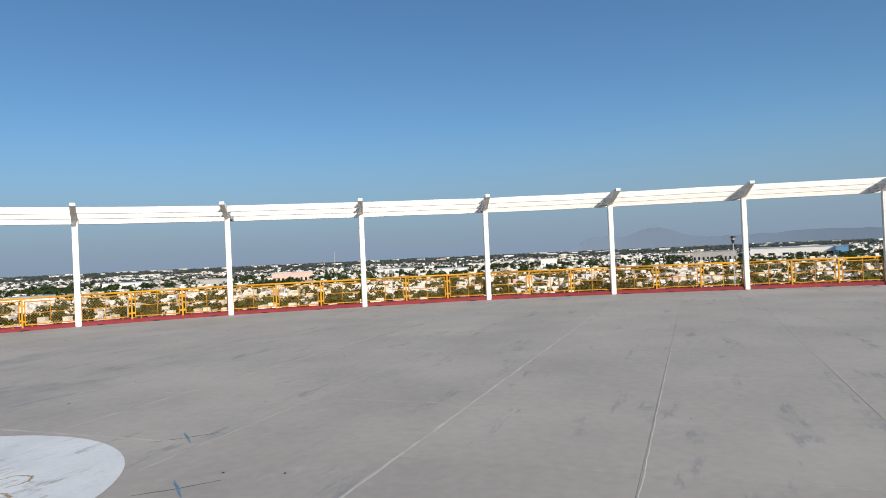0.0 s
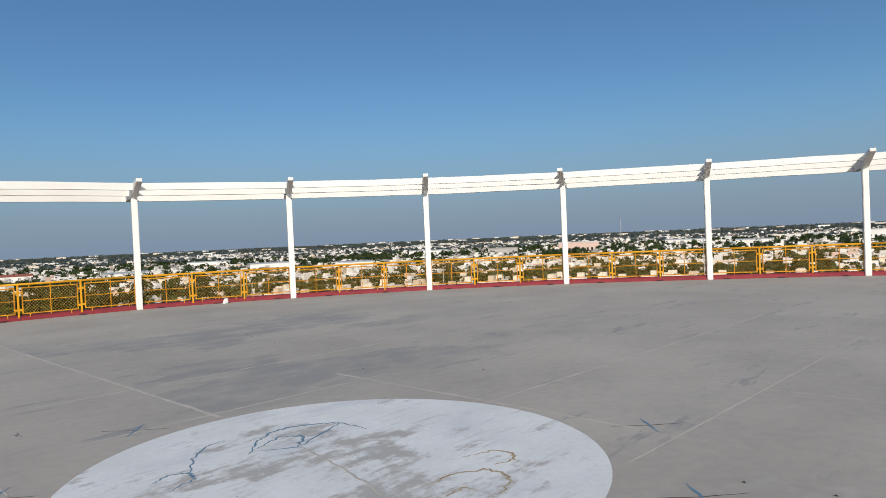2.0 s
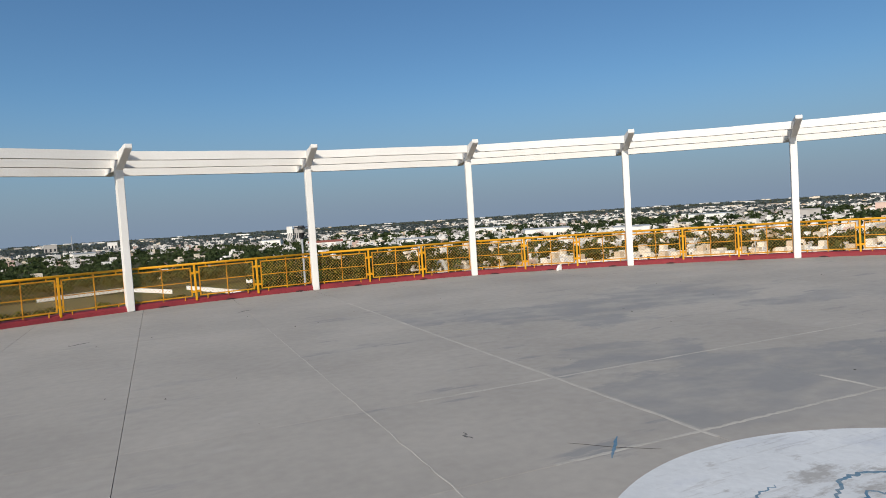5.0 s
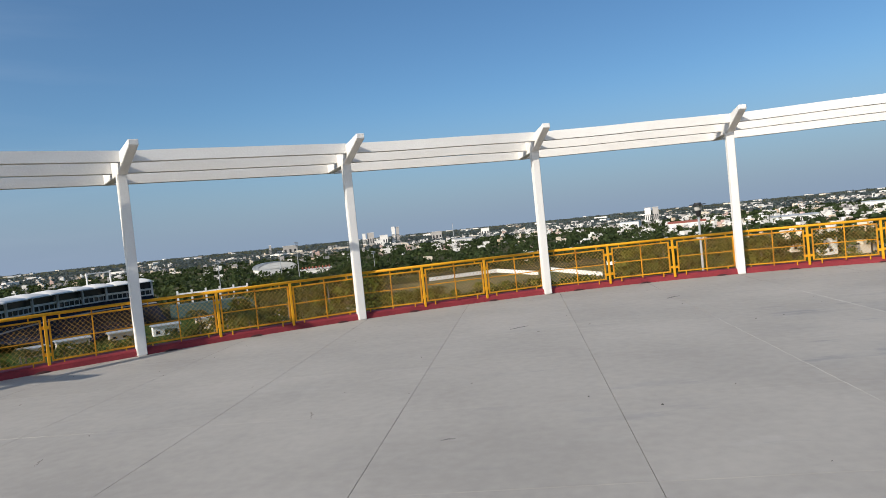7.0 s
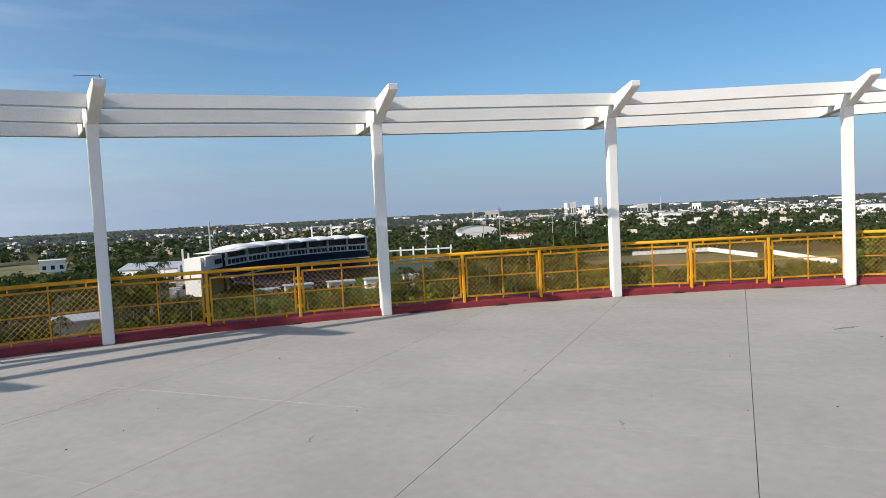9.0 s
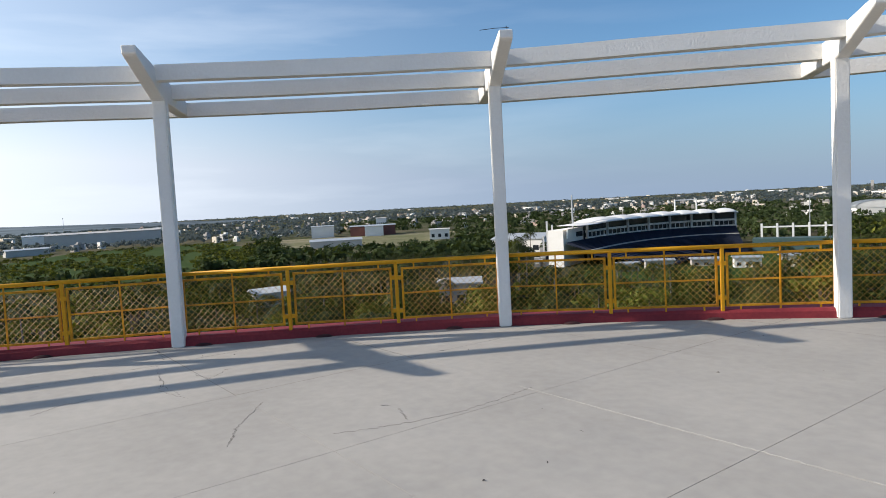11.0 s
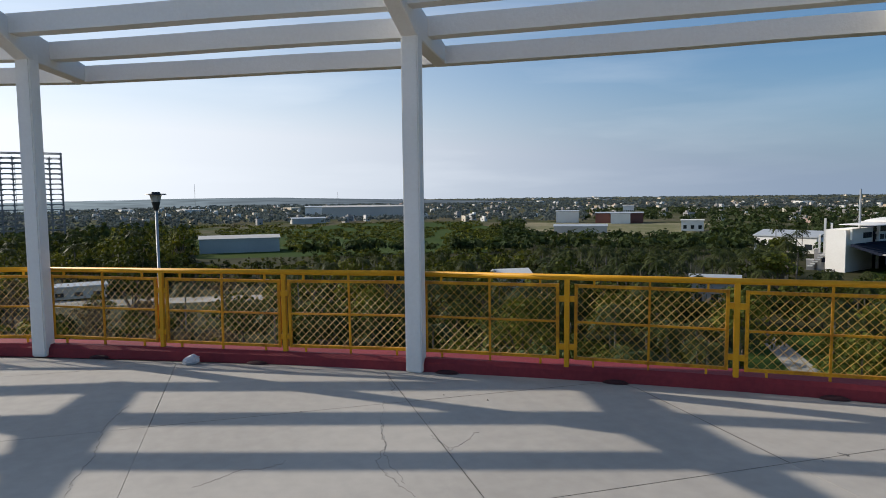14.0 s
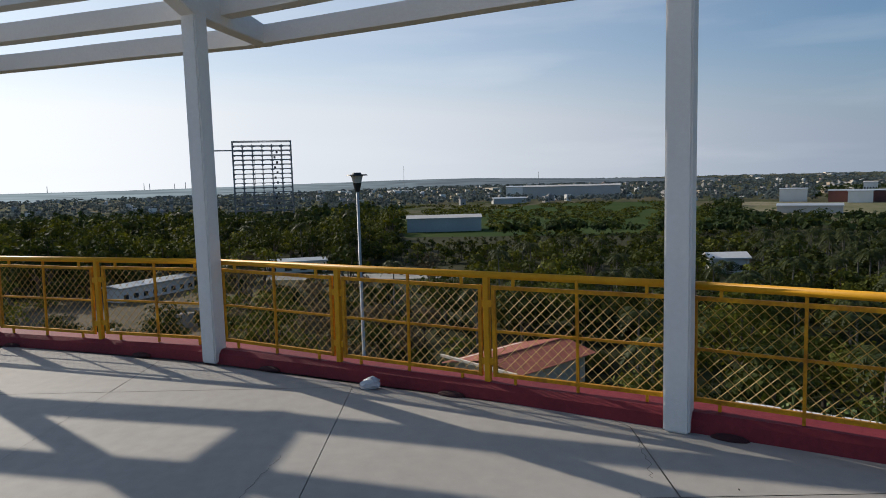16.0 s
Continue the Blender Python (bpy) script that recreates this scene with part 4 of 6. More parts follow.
def palm(seed, height, fronds=17, length=3.2):
    rng = np.random.default_rng(seed)
    wood, crown = Heap(), Heap()
    lean = rng.uniform(-0.5, 0.5, 2)
    mid = np.array([*(lean * 0.35), height * 0.55])
    top = np.array([*lean, height])
    limb(wood, (0, 0, -0.3), mid, 0.2, 0.15, 0, 7)
    limb(wood, mid, top, 0.15, 0.13, 0, 7)
    for i in range(fronds):
        a = 2 * math.pi * i / fronds + rng.uniform(-.2, .2)
        rise = rng.uniform(-0.5, 1.15)
        L = length * rng.uniform(0.8, 1.1)
        out, side = np.array([math.cos(a), math.sin(a), 0]), np.array([-math.sin(a), math.cos(a), 0])
        pts, ws = [], []
        for k in range(6):
            u = k / 5
            p = top + out * L * (u * (1 - 0.18 * u)) + np.array([0, 0, L * (rise * u * 0.75 - (0.55 + 0.45 * max(rise, 0)) * u * u)])
            pts.append(p)
            ws.append(0.42 * math.sin(math.pi * min(0.98, 0.12 + 0.86 * u)) + 0.03)
        for sgn in (-1, 1):
            # leaflets: narrow drooping blades along the rib
            for k in range(5):
                for f in (0.0, 0.5):
                    p0 = pts[k] * (1 - f) + pts[k + 1] * f
                    p1 = pts[k] * (0.62 - f) + pts[k + 1] * (0.38 + f) if f < 0.3 else pts[k] * 0.12 + pts[k + 1] * 0.88
                    w = ws[k] * rng.uniform(1.0, 1.5)
                    tip = (p0 + p1) / 2 + side * sgn * w + out * w * 0.55 - np.array([0, 0, w * 0.55])
                    crown.add([p0, p1, tip + out * 0.04, tip - out * 0.08], [(0, 1, 2, 3)])
    return wood, crown


NEAR_TREES = []
for n, (h, w) in enumerate(((8.5, 8), (10, 9), (7, 7), (12, 11), (9, 10), (6, 6))):
    wood, crown = broadleaf(100 + n, h, w, 1400, 0.29, 9)
    NEAR_TREES.append((wood.mesh("trunk", [M_TRUNK]), crown.mesh("crown", [M_LEAF if n % 3 else M_LEAF2]), "tree", "broadleaf tree with a dense green crown", w))
for n, (h, w, m, label) in enumerate(((5.5, 7, M_DRYLEAF, "dry brown leafless-looking thicket"), (7, 8, M_DRYLEAF, "tall dry brown thicket"), (7.5, 8.5, M_LEAF2, "yellow-green leafy tree with a loose crown"))):
    wood, crown = broadleaf(150 + n, h, w, 1200, 0.26, 10)
    NEAR_TREES.append((wood.mesh("trunk", [M_TRUNK]), crown.mesh("crown", [m]), "tree", label, w))
for n in range(3):
    wood, crown = palm(200 + n, 6.2 + 1.5 * n, 26, 3.9)
    NEAR_TREES.append((wood.mesh("trunk", [M_PALMTRUNK]), crown.mesh("crown", [M_PALM]), "palm_tree", "tall palm tree with a pale trunk and arching fronds", 4))
MODELS = []
for trunk, crown, name, label, w in NEAR_TREES:
    t = tagged(new(name), label, "palm" if "palm" in name else "tree", "trees of the park below the terrace")
    mesh_part("trunk", trunk, t)
    mesh_part("crown", crown, t)
    MODELS.append(t)
used_models = set()

rng = np.random.default_rng(5)
BLOCKED = []          # x, y, radius of places that trees keep clear of


def clear(x, y, r=0.0):
    return all((x - bx) ** 2 + (y - by) ** 2 > (br + r) ** 2 for bx, by, br in BLOCKED)


def in_sector(x, y, eye, a0, a1, d0, d1):
    a, d = math.degrees(math.atan2(y - eye[1], x - eye[0])), math.hypot(x - eye[0], y - eye[1])
    return a0 < a < a1 and d0 < d < d1


def open_land(x, y):
    return (in_sector(x, y, E16, -23, 2.6, 305, 640) or in_sector(x, y, E16, -40, -25, 370, 600) or in_sector(x, y, E16, -3, 15, 162, 200) or in_sector(x, y, E9, -99, -80, 235, 345)
            or in_sector(x, y, E9, -68, -49, 195, 330) or in_sector(x, y, E16, 18, 33, 118, 168) or in_sector(x, y, E16, -49, -43, 50, 138))


def place_model(i, x, y, s=1.0):
    m = pose(x, y, GROUND_Z, 0, 0, rng.uniform(0, 360)) @ Matrix.Diagonal((s, s, s, 1))
    if i in used_models:
        ob = copy_thing(MODELS[i], m)
        ob.scale = (s, s, s)
    else:
        MODELS[i].matrix_world = m
        used_models.add(i)


# ---- houses and halls ----
def house_heap(heap, x, y, w, d, h, yaw, wall, rng, windows=True, roof=None):
    heap.box((x, y, GROUND_Z + h / 2), (w, d, h), yaw, wall)
    c, s = math.cos(yaw), math.sin(yaw)
    to = lambda u, v: (x + u * c - v * s, y + u * s + v * c)
    if rng.random() < 0.45:
        uw, ud = w * rng.uniform(0.4, 0.65), d * rng.uniform(0.4, 0.7)
        px, py = to((w - uw) / 2 * rng.choice([-1, 1]), (d - ud) / 2 * rng.choice([-1, 1]))
        heap.box((px, py, GROUND_Z + h + 1.1), (uw, ud, 2.2), yaw, wall)
    if rng.random() < 0.5:
        px, py = to(w * 0.25, d * 0.2)
        heap.box((px, py, GROUND_Z + h + 0.6), (1.2, 1.2, 1.3), yaw, 5)
    # low parapets on the roof
    for u, v, a, b in ((0, d / 2 - 0.1, w, 0.2), (0, -d / 2 + 0.1, w, 0.2), (w / 2 - 0.1, 0, 0.2, d), (-w / 2 + 0.1, 0, 0.2, d)):
        px, py = to(u, v)
        heap.box((px, py, GROUND_Z + h + 0.3), (a, b, 0.6), yaw, wall)
    if windows:
        for side in range(4):
            L = w if side % 2 == 0 else d
            nx, ny = ((0, -1), (1, 0), (0, 1), (-1, 0))[side]
            wx, wy = to(nx * w / 2, ny * d / 2)
            if (wx - x) * (6 - x) + (wy - y) * (-16 - y) < 0:
                continue
            for storey in range(max(1, int(h // 3))):
                for k in range(max(1, int(L // 4))):
                    if rng.random() < 0.2:
                        continue
                    u = -L / 2 + (k + 0.5) * L / max(1, int(L // 4))
                    px, py = to(nx * w / 2 + (u if nx == 0 else 0), ny * d / 2 + (u if ny == 0 else 0))
                    ww, hh = rng.uniform(1.0, 2.0), rng.uniform(1.0, 1.4)
                    size = (ww, 0.16, hh) if nx == 0 else (0.16, ww, hh)
                    heap.box((px, py, GROUND_Z + storey * 3 + 1.7), size, yaw, 6)


HOUSE_MATS = WALLS + [M_LAMPBLACK, M_GLASS, M_ROOFTILE]


def house_thing(w, d, h, wall, seed):
    """One separate house with its parts, at the origin."""
    r = np.random.default_rng(seed)
    top = tagged(new("house"), WALL_WORDS[wall] + " flat-roofed house with dark windows", "house", "houses of the neighbourhood")
    bm = bmesh.new()
    box(bm, (w, d, h), pose(0, 0, h / 2))
    part("wall", bm, WALLS[wall], top)
    bm = bmesh.new()
    for u, v, a, b in ((0, d / 2 - 0.1, w + 0.1, 0.25), (0, -d / 2 + 0.1, w + 0.1, 0.25), (w / 2 - 0.1, 0, 0.25, d - 0.3), (-w / 2 + 0.1, 0, 0.25, d - 0.3)):
        box(bm, (a, b, 0.6), pose(u, v, h + 0.3))
    part("parapet", bm, WALLS[wall], top)
    bm = bmesh.new()
    box(bm, (w * 0.5, d * 0.55, 2.6), pose(w * 0.22, d * 0.18, h + 1.3))
    part("roof_room", bm, WALLS[(wall + 1) % 3], top)
    bm = bmesh.new()
    tube(bm, (-w * 0.25, 0, h), (-w * 0.25, 0, h + 1.3), 0.6, 10, 0.5)
    part("water_tank", bm, M_LAMPBLACK, top, "black plastic water tank")
    for side in range(4):
        L = w if side % 2 == 0 else d
        nx, ny = ((0, -1), (1, 0), (0, 1), (-1, 0))[side]
        for storey in range(max(1, int(h // 3))):
            n = max(1, int(L // 4))
            for k in range(n):
                u = -L / 2 + (k + 0.5) * L / n
                ww, hh = r.uniform(1.0, 1.9), r.uniform(1.0, 1.4)
                bm = bmesh.new()
                box(bm, (ww, 0.12, hh) if nx == 0 else (0.12, ww, hh), pose(nx * w / 2 + (u if nx == 0 else 0), ny * d / 2 + (u if ny == 0 else 0), storey * 3 + 1.7))
                part("window", bm, M_GLASS, top)
    return top


WALL_WORDS = ["white", "cream", "sandy beige", "grey", "faded pink"]
HOUSES = [house_thing(w, d, h, wall, n) for n, (w, d, h, wall) in enumerate(((4.4, 6, 3.0, 1), (4.0, 6.2, 5.3, 0), (5.2, 5, 5.4, 0), (3.9, 6, 2.9, 0), (5, 4.8, 5.2, 1), (5.3, 6.2, 3.0, 0), (4.2, 5.2, 5.0, 0), (5.6, 4.4, 2.8, 2)))]
for ob in HOUSES:
    ob.location = (0, 0, -500)


def hall(name, label, x, y, w, d, h, yaw, wall_mat, roof_mat, pitch=0.8, category="warehouse", bands=0):
    """A long hall with a low pitched roof along its x."""
    top = tagged(new(name), label, category)
    top.matrix_world = pose(x, y, GROUND_Z, 0, 0, yaw)
    bm = bmesh.new()
    box(bm, (w, d, h), pose(0, 0, h / 2))
    part("wall", bm, wall_mat, top)
    bm = bmesh.new()
    sec = [(-d / 2 - 0.5, h), (0, h + pitch), (d / 2 + 0.5, h), (d / 2 + 0.5, h + 0.35), (0, h + pitch + 0.35), (-d / 2 - 0.5, h + 0.35)]
    a = [bm.verts.new((-w / 2 - 0.5, v, z)) for v, z in sec]
    b = [bm.verts.new((w / 2 + 0.5, v, z)) for v, z in sec]
    bm.faces.new(a), bm.faces.new(list(reversed(b)))
    for i in range(6):
        j = (i + 1) % 6
        bm.faces.new((a[j], a[i], b[i], b[j]))
    bmesh.ops.recalc_face_normals(bm, faces=bm.faces[:])
    part("roof", bm, roof_mat, top)
    for k in range(bands):
        u = -w / 2 + (k + 0.5) * w / bands
        for sgn in (-1, 1):
            bm = bmesh.new()
            box(bm, (w / bands * 0.45, 0.2, h * 0.35), pose(u, sgn * d / 2, h * 0.4))
            part("window", bm, M_GLASS, top)
    BLOCKED.append((x, y, max(w, d) * 0.5))
    return top


def facing(eye, az):
    """A yaw that turns a hall's long side to the eye."""
    return az + 90


BLOCKED.extend([(*spot(E16, az, 305), 14) for az in (1.0, -1.2, -3.4)])
x, y = spot(E16, -1.3, 335)
hall("warehouse", "grey steel shed with a pale metal roof among trees", x, y, 36, 16, 6.4, facing(E16, -1), M_SHEDWALL, M_SHEDWALL, 1.2, bands=0)
x, y = spot(E16, -12.0, 790)
hall("warehouse", "very long blue-grey factory hall", x, y, 108, 30, 13.5, facing(E16, -12.2) - 3, M_SHEDWALL, M_SHEDWALL, 1.5, bands=0)
x, y = spot(E16, -7.6, 860)
hall("warehouse", "white factory hall beside longer halls", x, y, 30, 30, 13, facing(E16, -7.6), WALLS[0], M_METALROOF, 1.0)
x, y = spot(E16, -6.8, 660)
hall("warehouse", "low pale depot building", x, y, 32, 14, 5, facing(E16, -6.8) + 10, M_SHEDWALL, M_METALROOF, 1.0, bands=0)
x, y = spot(E16, -28.6, 620)
hall("warehouse", "pale grey box-shaped hall", x, y, 20, 16, 10, facing(E16, -28.6), WALLS[0], M_METALROOF, 0.5)
x, y = spot(E16, -32.8, 610)
hall("factory", "long brick-red factory building with pale roof", x, y, 40, 20, 8.5, facing(E16, -32.8), M_BRICK, M_METALROOF, 0.6)
x, y = spot(E16, -32.9, 592)
hall("warehouse", "white front hall of the factory", x, y, 16, 10, 8.5, facing(E16, -32.2), WALLS[0], M_METALROOF, 0.5)
x, y = spot(E16, -29.7, 455)
hall("warehouse", "long low shed with a pale roof", x, y, 34, 14, 4.2, facing(E16, -29.7), M_SHEDWALL, M_METALROOF, 1.2)
x, y = spot(E16, -33.5, 800)
hall("office_block", "white block with a rooftop tower", x, y, 12, 10, 11.5, facing(E16, -33.5), WALLS[0], WALLS[0], 0.4, "building", bands=5)
x, y = spot(E16, -38.5, 480)
hall("house", "small white two-storey building", x, y, 14, 12, 7, facing(E16, -38.5), WALLS[0], WALLS[0], 0.3, "house", bands=3)
x, y = spot(E9, -45.3, 330)
hall("sports_hall", "low white hall with an arched front", x, y, 26, 18, 6.5, facing(E9, -45.3) - 25, WALLS[0], M_METALROOF, 2.2, "hall", bands=4)
x, y = spot(E16, -24.0, 186)
hall("house", "white-roofed building among palms", x, y, 9.5, 6, 3.6, facing(E16, -24) + 20, WALLS[0], M_WHITE, 1.2, "house", bands=3)
x, y = spot(E16, -40.5, 160)
BLOCKED.extend(((*spot(E16, -24.3, 170), 8), (*spot(E16, -24.6, 155), 6), (*spot(E16, -40.5, 148), 6)))
hall("house", "blue-grey roofed pavilion among palms", x, y, 10, 8, 6, facing(E16, -40), WALLS[3], M_METALROOF, 1.0, "house", bands=3)
x, y = spot(E9, -71.2, 600)
arena = tagged(new("arena"), "pale arena with a low curved roof among trees", "hall")
arena.matrix_world = pose(x, y, GROUND_Z, 0, 0, facing(E9, -71.2) + 12)
BLOCKED.append((x, y, 24))
bm = bmesh.new()
box(bm, (31, 27, 5.6), pose(0, 0, 2.8))
part("wall", bm, WALLS[0], arena)
bm = bmesh.new()
prev = None
for k in range(13):
    q = math.pi * k / 12
    row = [bm.verts.new((-16.5 * math.cos(q), v, 5.4 + 5.4 * math.sin(q) ** 0.8)) for v in (-14, 14)]
    if prev:
        bm.faces.new((prev[0], row[0], row[1], prev[1]))
    prev = row
bmesh.ops.solidify(bm, geom=bm.faces[:], thickness=0.5)
part("roof", bm, M_METALROOF, arena)
for v in (-13.8, 13.8):
    bm = bmesh.new()
    vs = [bm.verts.new((-16.2 * math.cos(math.pi * k / 12), v, 5.4 + 5.2 * math.sin(math.pi * k / 12) ** 0.8)) for k in range(13)]
    bm.faces.new(vs)
    part("gable", bm, WALLS[0], arena)
x, y = spot(E9, -74.6, 480)
school = hall("school", "white building with a row of red roof lanterns", x, y, 21, 11, 5.6, facing(E9, -74.6), WALLS[0], WALLS[0], 0.5, "building", bands=6)
for k in range(9):
    bm = bmesh.new()
    box(bm, (0.9, 0.9, 1.0), pose(-9.2 + k * 2.3, 3.5, 6.9))
    bmesh.ops.create_cone(bm, cap_ends=True, segments=4, radius1=0.95, radius2=0.05, depth=0.7, matrix=pose(-9.2 + k * 2.3, 3.5, 7.7, 0, 0, 45))
    part("lantern", bm, M_ROOFTILE, school)
x, y = spot(E0, -149, 740)
hall("apartment_block", "pink and white apartment block", x, y, 42, 16, 13, facing(E0, -149), WALLS[4], WALLS[0], 0.3, "building", bands=9)
x, y = spot(E0, -142.7, 700)
hall("office_block", "grey concrete office block among houses", x, y, 30, 16, 11, facing(E0, -142.7), WALLS[3], WALLS[3], 0.3, "building", bands=6)
x, y = spot(E0, -170.5, 860)
hall("office_block", "white five-storey block above low houses", x, y, 20, 14, 13, facing(E0, -170.5), WALLS[0], WALLS[0], 0.3, "building", bands=4)
x, y = spot(E0, 171, 960)
hall("shopping_centre", "long white shopping centre", x, y, 95, 50, 14, facing(E0, 171), WALLS[0], M_METALROOF, 1.0, "building", bands=6)
x, y = spot(E0, 167.8, 930)
hall("shopping_centre", "blue fronted store beside the centre", x, y, 13, 14, 14, facing(E0, 168), M_BLUEWALL, M_METALROOF, 0.6, "building")
x, y = spot(E0, 176.5, 860)
hall("office_block", "dark grey glazed block", x, y, 48, 20, 14, facing(E0, 176.5), WALLS[3], WALLS[3], 0.4, "building", bands=10)
x, y = spot(E0, -105, 700)
hall("warehouse", "white hall with a red roof", x, y, 34, 16, 7, facing(E9, -105), WALLS[0], M_ROOFTILE, 1.5)
for az, d, w in ((-113, 560, 30), (-124, 620, 40), (-131, 540, 26), (-119, 800, 45), (-137, 860, 50), (-158, 900, 50), (-163, 780, 36), (-101, 900, 24), (178, 1150, 60), (-87, 900, 24)):
    x, y = spot(E9, az, d)
    hall("office_block", "large white flat-roofed building", x, y, w, 16, 8.5, facing(E9, az) + rng.uniform(-15, 15), WALLS[0], M_METALROOF, 0.6, "building", bands=max(3, w // 6))
# tall blocks on the skyline
for az, d, w, h, name in ((-81.25, 1500, 7.5, 38, "white tower block"), (-81.6, 1502, 7, 37, "grey tower block"), (-78.75, 1500, 7, 29, "white tower block"), (-79.3, 1504, 15, 30, "grey tower block"), (-80.4, 1480, 17, 22, "white block"), (-80.0, 1400, 12, 13, "white block"),
                          (-102.4, 1100, 9, 24, "white tower block"), (-103.0, 1105, 9, 24, "grey tower block"), (-84.9, 1500, 22, 18, "pale block"), (-89.0, 1500, 18, 15, "white block"), (-72.6, 1650, 34, 19, "pale block"), (-71.0, 1600, 5, 24, "grey chimney block")):
    x, y = spot(E9, az, d)
    hall("tower_block", name + " on the skyline", x, y, w, 12, h, facing(E9, az), WALLS[0 if "white" in name else 3], WALLS[0], 0.3, "building", bands=3)

# low white walls round the sports fields
for a0, d0, a1, d1 in ((-89.8, 345, -93.3, 305), (-94.4, 320, -98.6, 272), (-84, 330, -90, 345), (-99, 330, -104, 300), (-76, 230, -82, 225)):
    (xa, ya), (xb, yb) = spot(E9, a0, d0), spot(E9, a1, d1)
    bm = bmesh.new()
    L = math.hypot(xb - xa, yb - ya)
    box(bm, (L, 0.3, 1.7), pose(0, 0, 0.85))
    box(bm, (L, 0.5, 0.15), pose(0, 0, 1.77))
    w = tagged(part("boundary_wall", bm, WALLS[0]), "long white boundary wall of the sports ground", "wall")
    w.matrix_world = pose((xa + xb) / 2, (ya + yb) / 2, GROUND_Z, 0, 0, math.degrees(math.atan2(yb - ya, xb - xa)))

# the red tiled roof close below
x, y = 92.3, -29.7
red = tagged(new("pavilion"), "low pavilion with a red clay tile roof below the terrace", "house")
red.matrix_world = pose(x, y, GROUND_Z, 0, 0, -49.6)
BLOCKED.extend(((x, y, 8), (87, -27.5, 7), (97, -23, 7), (90, -34, 6), (78, -28, 7), (70, -25, 6), (66, -29, 6), (84, -33, 6)))
bm = bmesh.new()
box(bm, (12.2, 10.6, 3.3), pose(0, 1.6, 1.65))
part("wall", bm, WALLS[1], red)
RISE = 0.235
for sgn, courses in ((-1, 11), (1, 19)):
    rows = Heap()
    for i in range(44):
        u = -7.2 + i * 14.4 / 44
        for j in range(courses):
            v0, v1 = sgn * (j + 1.12) * 0.42, sgn * j * 0.42
            z0, z1 = 4.75 - (j + 1.12) * 0.42 * RISE + 0.05, 4.75 - j * 0.42 * RISE
            w = 0.30
            rows.add([(u, v0, z0), (u + w / 2, v0, z0 + 0.09), (u + w, v0, z0), (u, v1, z1), (u + w / 2, v1, z1 + 0.09), (u + w, v1, z1)], [(0, 1, 4, 3), (1, 2, 5, 4)])
        rows.add([(u - 0.02, 0, 4.68), (u + 0.33, 0, 4.68), (u + 0.33, v0, z0 - 0.06), (u - 0.02, v0, z0 - 0.06)], [(0, 1, 2, 3)])
    tiles = mesh_part("tiles", rows.mesh("tiles", [M_ROOFTILE]), red)
    tagged(tiles, "rows of clay roof tiles", kind="stuff")
bm = bmesh.new()
tube(bm, (-7.3, 0, 4.82), (7.3, 0, 4.82), 0.14, 8)
part("ridge", bm, M_ROOFTILE, red)
bm = bmesh.new()
box(bm, (0.25, 12.6, 0.3), pose(-7.35, 1.7, 3.9, 0, 0, 0))
part("verge", bm, WALLS[1], red)
# pale paving beside the pavilion
sheet("pavement", E16, ((2, 60), (-13, 62), (-12, 74), (2, 74)), M_PAVE, "pale concrete paving beside the pavilion", "paving", 0.09)

# the long white low building and a round tank in the yard
x, y = spot(E16, 22.5, 173)
hall("workshop", "long low white workshop with a row of windows", x, y, 21, 6, 3.0, facing(E16, 22.5) + 40, WALLS[0], M_METALROOF, 0.4, "building", bands=8)
x, y = spot(E16, 20.3, 132)
bm = bmesh.new()
bmesh.ops.create_cone(bm, cap_ends=False, segments=40, radius1=3.4, radius2=3.4, depth=2.6, matrix=Matrix.Translation((0, 0, 1.3)))
bmesh.ops.create_cone(bm, cap_ends=True, segments=40, radius1=3.1, radius2=3.1, depth=1.9, matrix=Matrix.Translation((0, 0, 0.95)))
tank = tagged(part("water_basin", bm, M_PAVE), "round concrete basin in the yard", "tank")
tank.location = (x, y, GROUND_Z)
x, y = spot(E16, 12.5, 200)
hall("workshop", "low pale roofed building behind the yard", x, y, 26, 8, 3.0, facing(E16, 12), WALLS[1], M_METALROOF, 0.5, "building", bands=6)

# ---- steel frame of a tower under construction ----
x, y = spot(E16, 13.5, 500)
skel = tagged(new("unfinished_tower"), "bare steel frame of a tower under construction", "building")
skel.matrix_world = pose(x, y, GROUND_Z, 0, 0, 13.5 + 90)
FW, FD, FH, NF = 40.0, 12.0, 55.5, 17
for i in range(7):
    for v in (-FD / 2, FD / 2):
        tall_col = FH - (2.6 if i not in (0, 6) else 0)
        bm = bmesh.new()
        box(bm, (0.62, 0.62, tall_col), pose(-FW / 2 + i * FW / 6, v, tall_col / 2))
        part("column", bm, M_STEEL, skel)
for k in range(1, NF):
    z = k * (FH - 3.4) / (NF - 1)
    for v in (-FD / 2, FD / 2):
        bm = bmesh.new()
        box(bm, (FW, 0.35, 0.5), pose(0, v, z))
        for i in range(6):
            for sgn in (-1, 1):
                cx = -FW / 2 + (i + 0.5) * FW / 6 + sgn * (FW / 12 - 0.8)
                box(bm, (1.3, 0.3, 0.3), pose(cx, v, z - 0.45, 0, sgn * 28, 0))
        part("floor_beam", bm, M_STEEL, skel)
    for i in range(7):
        bm = bmesh.new()
        box(bm, (0.3, FD, 0.4), pose(-FW / 2 + i * FW / 6, 0, z))
        part("cross_beam", bm, M_STEEL, skel)
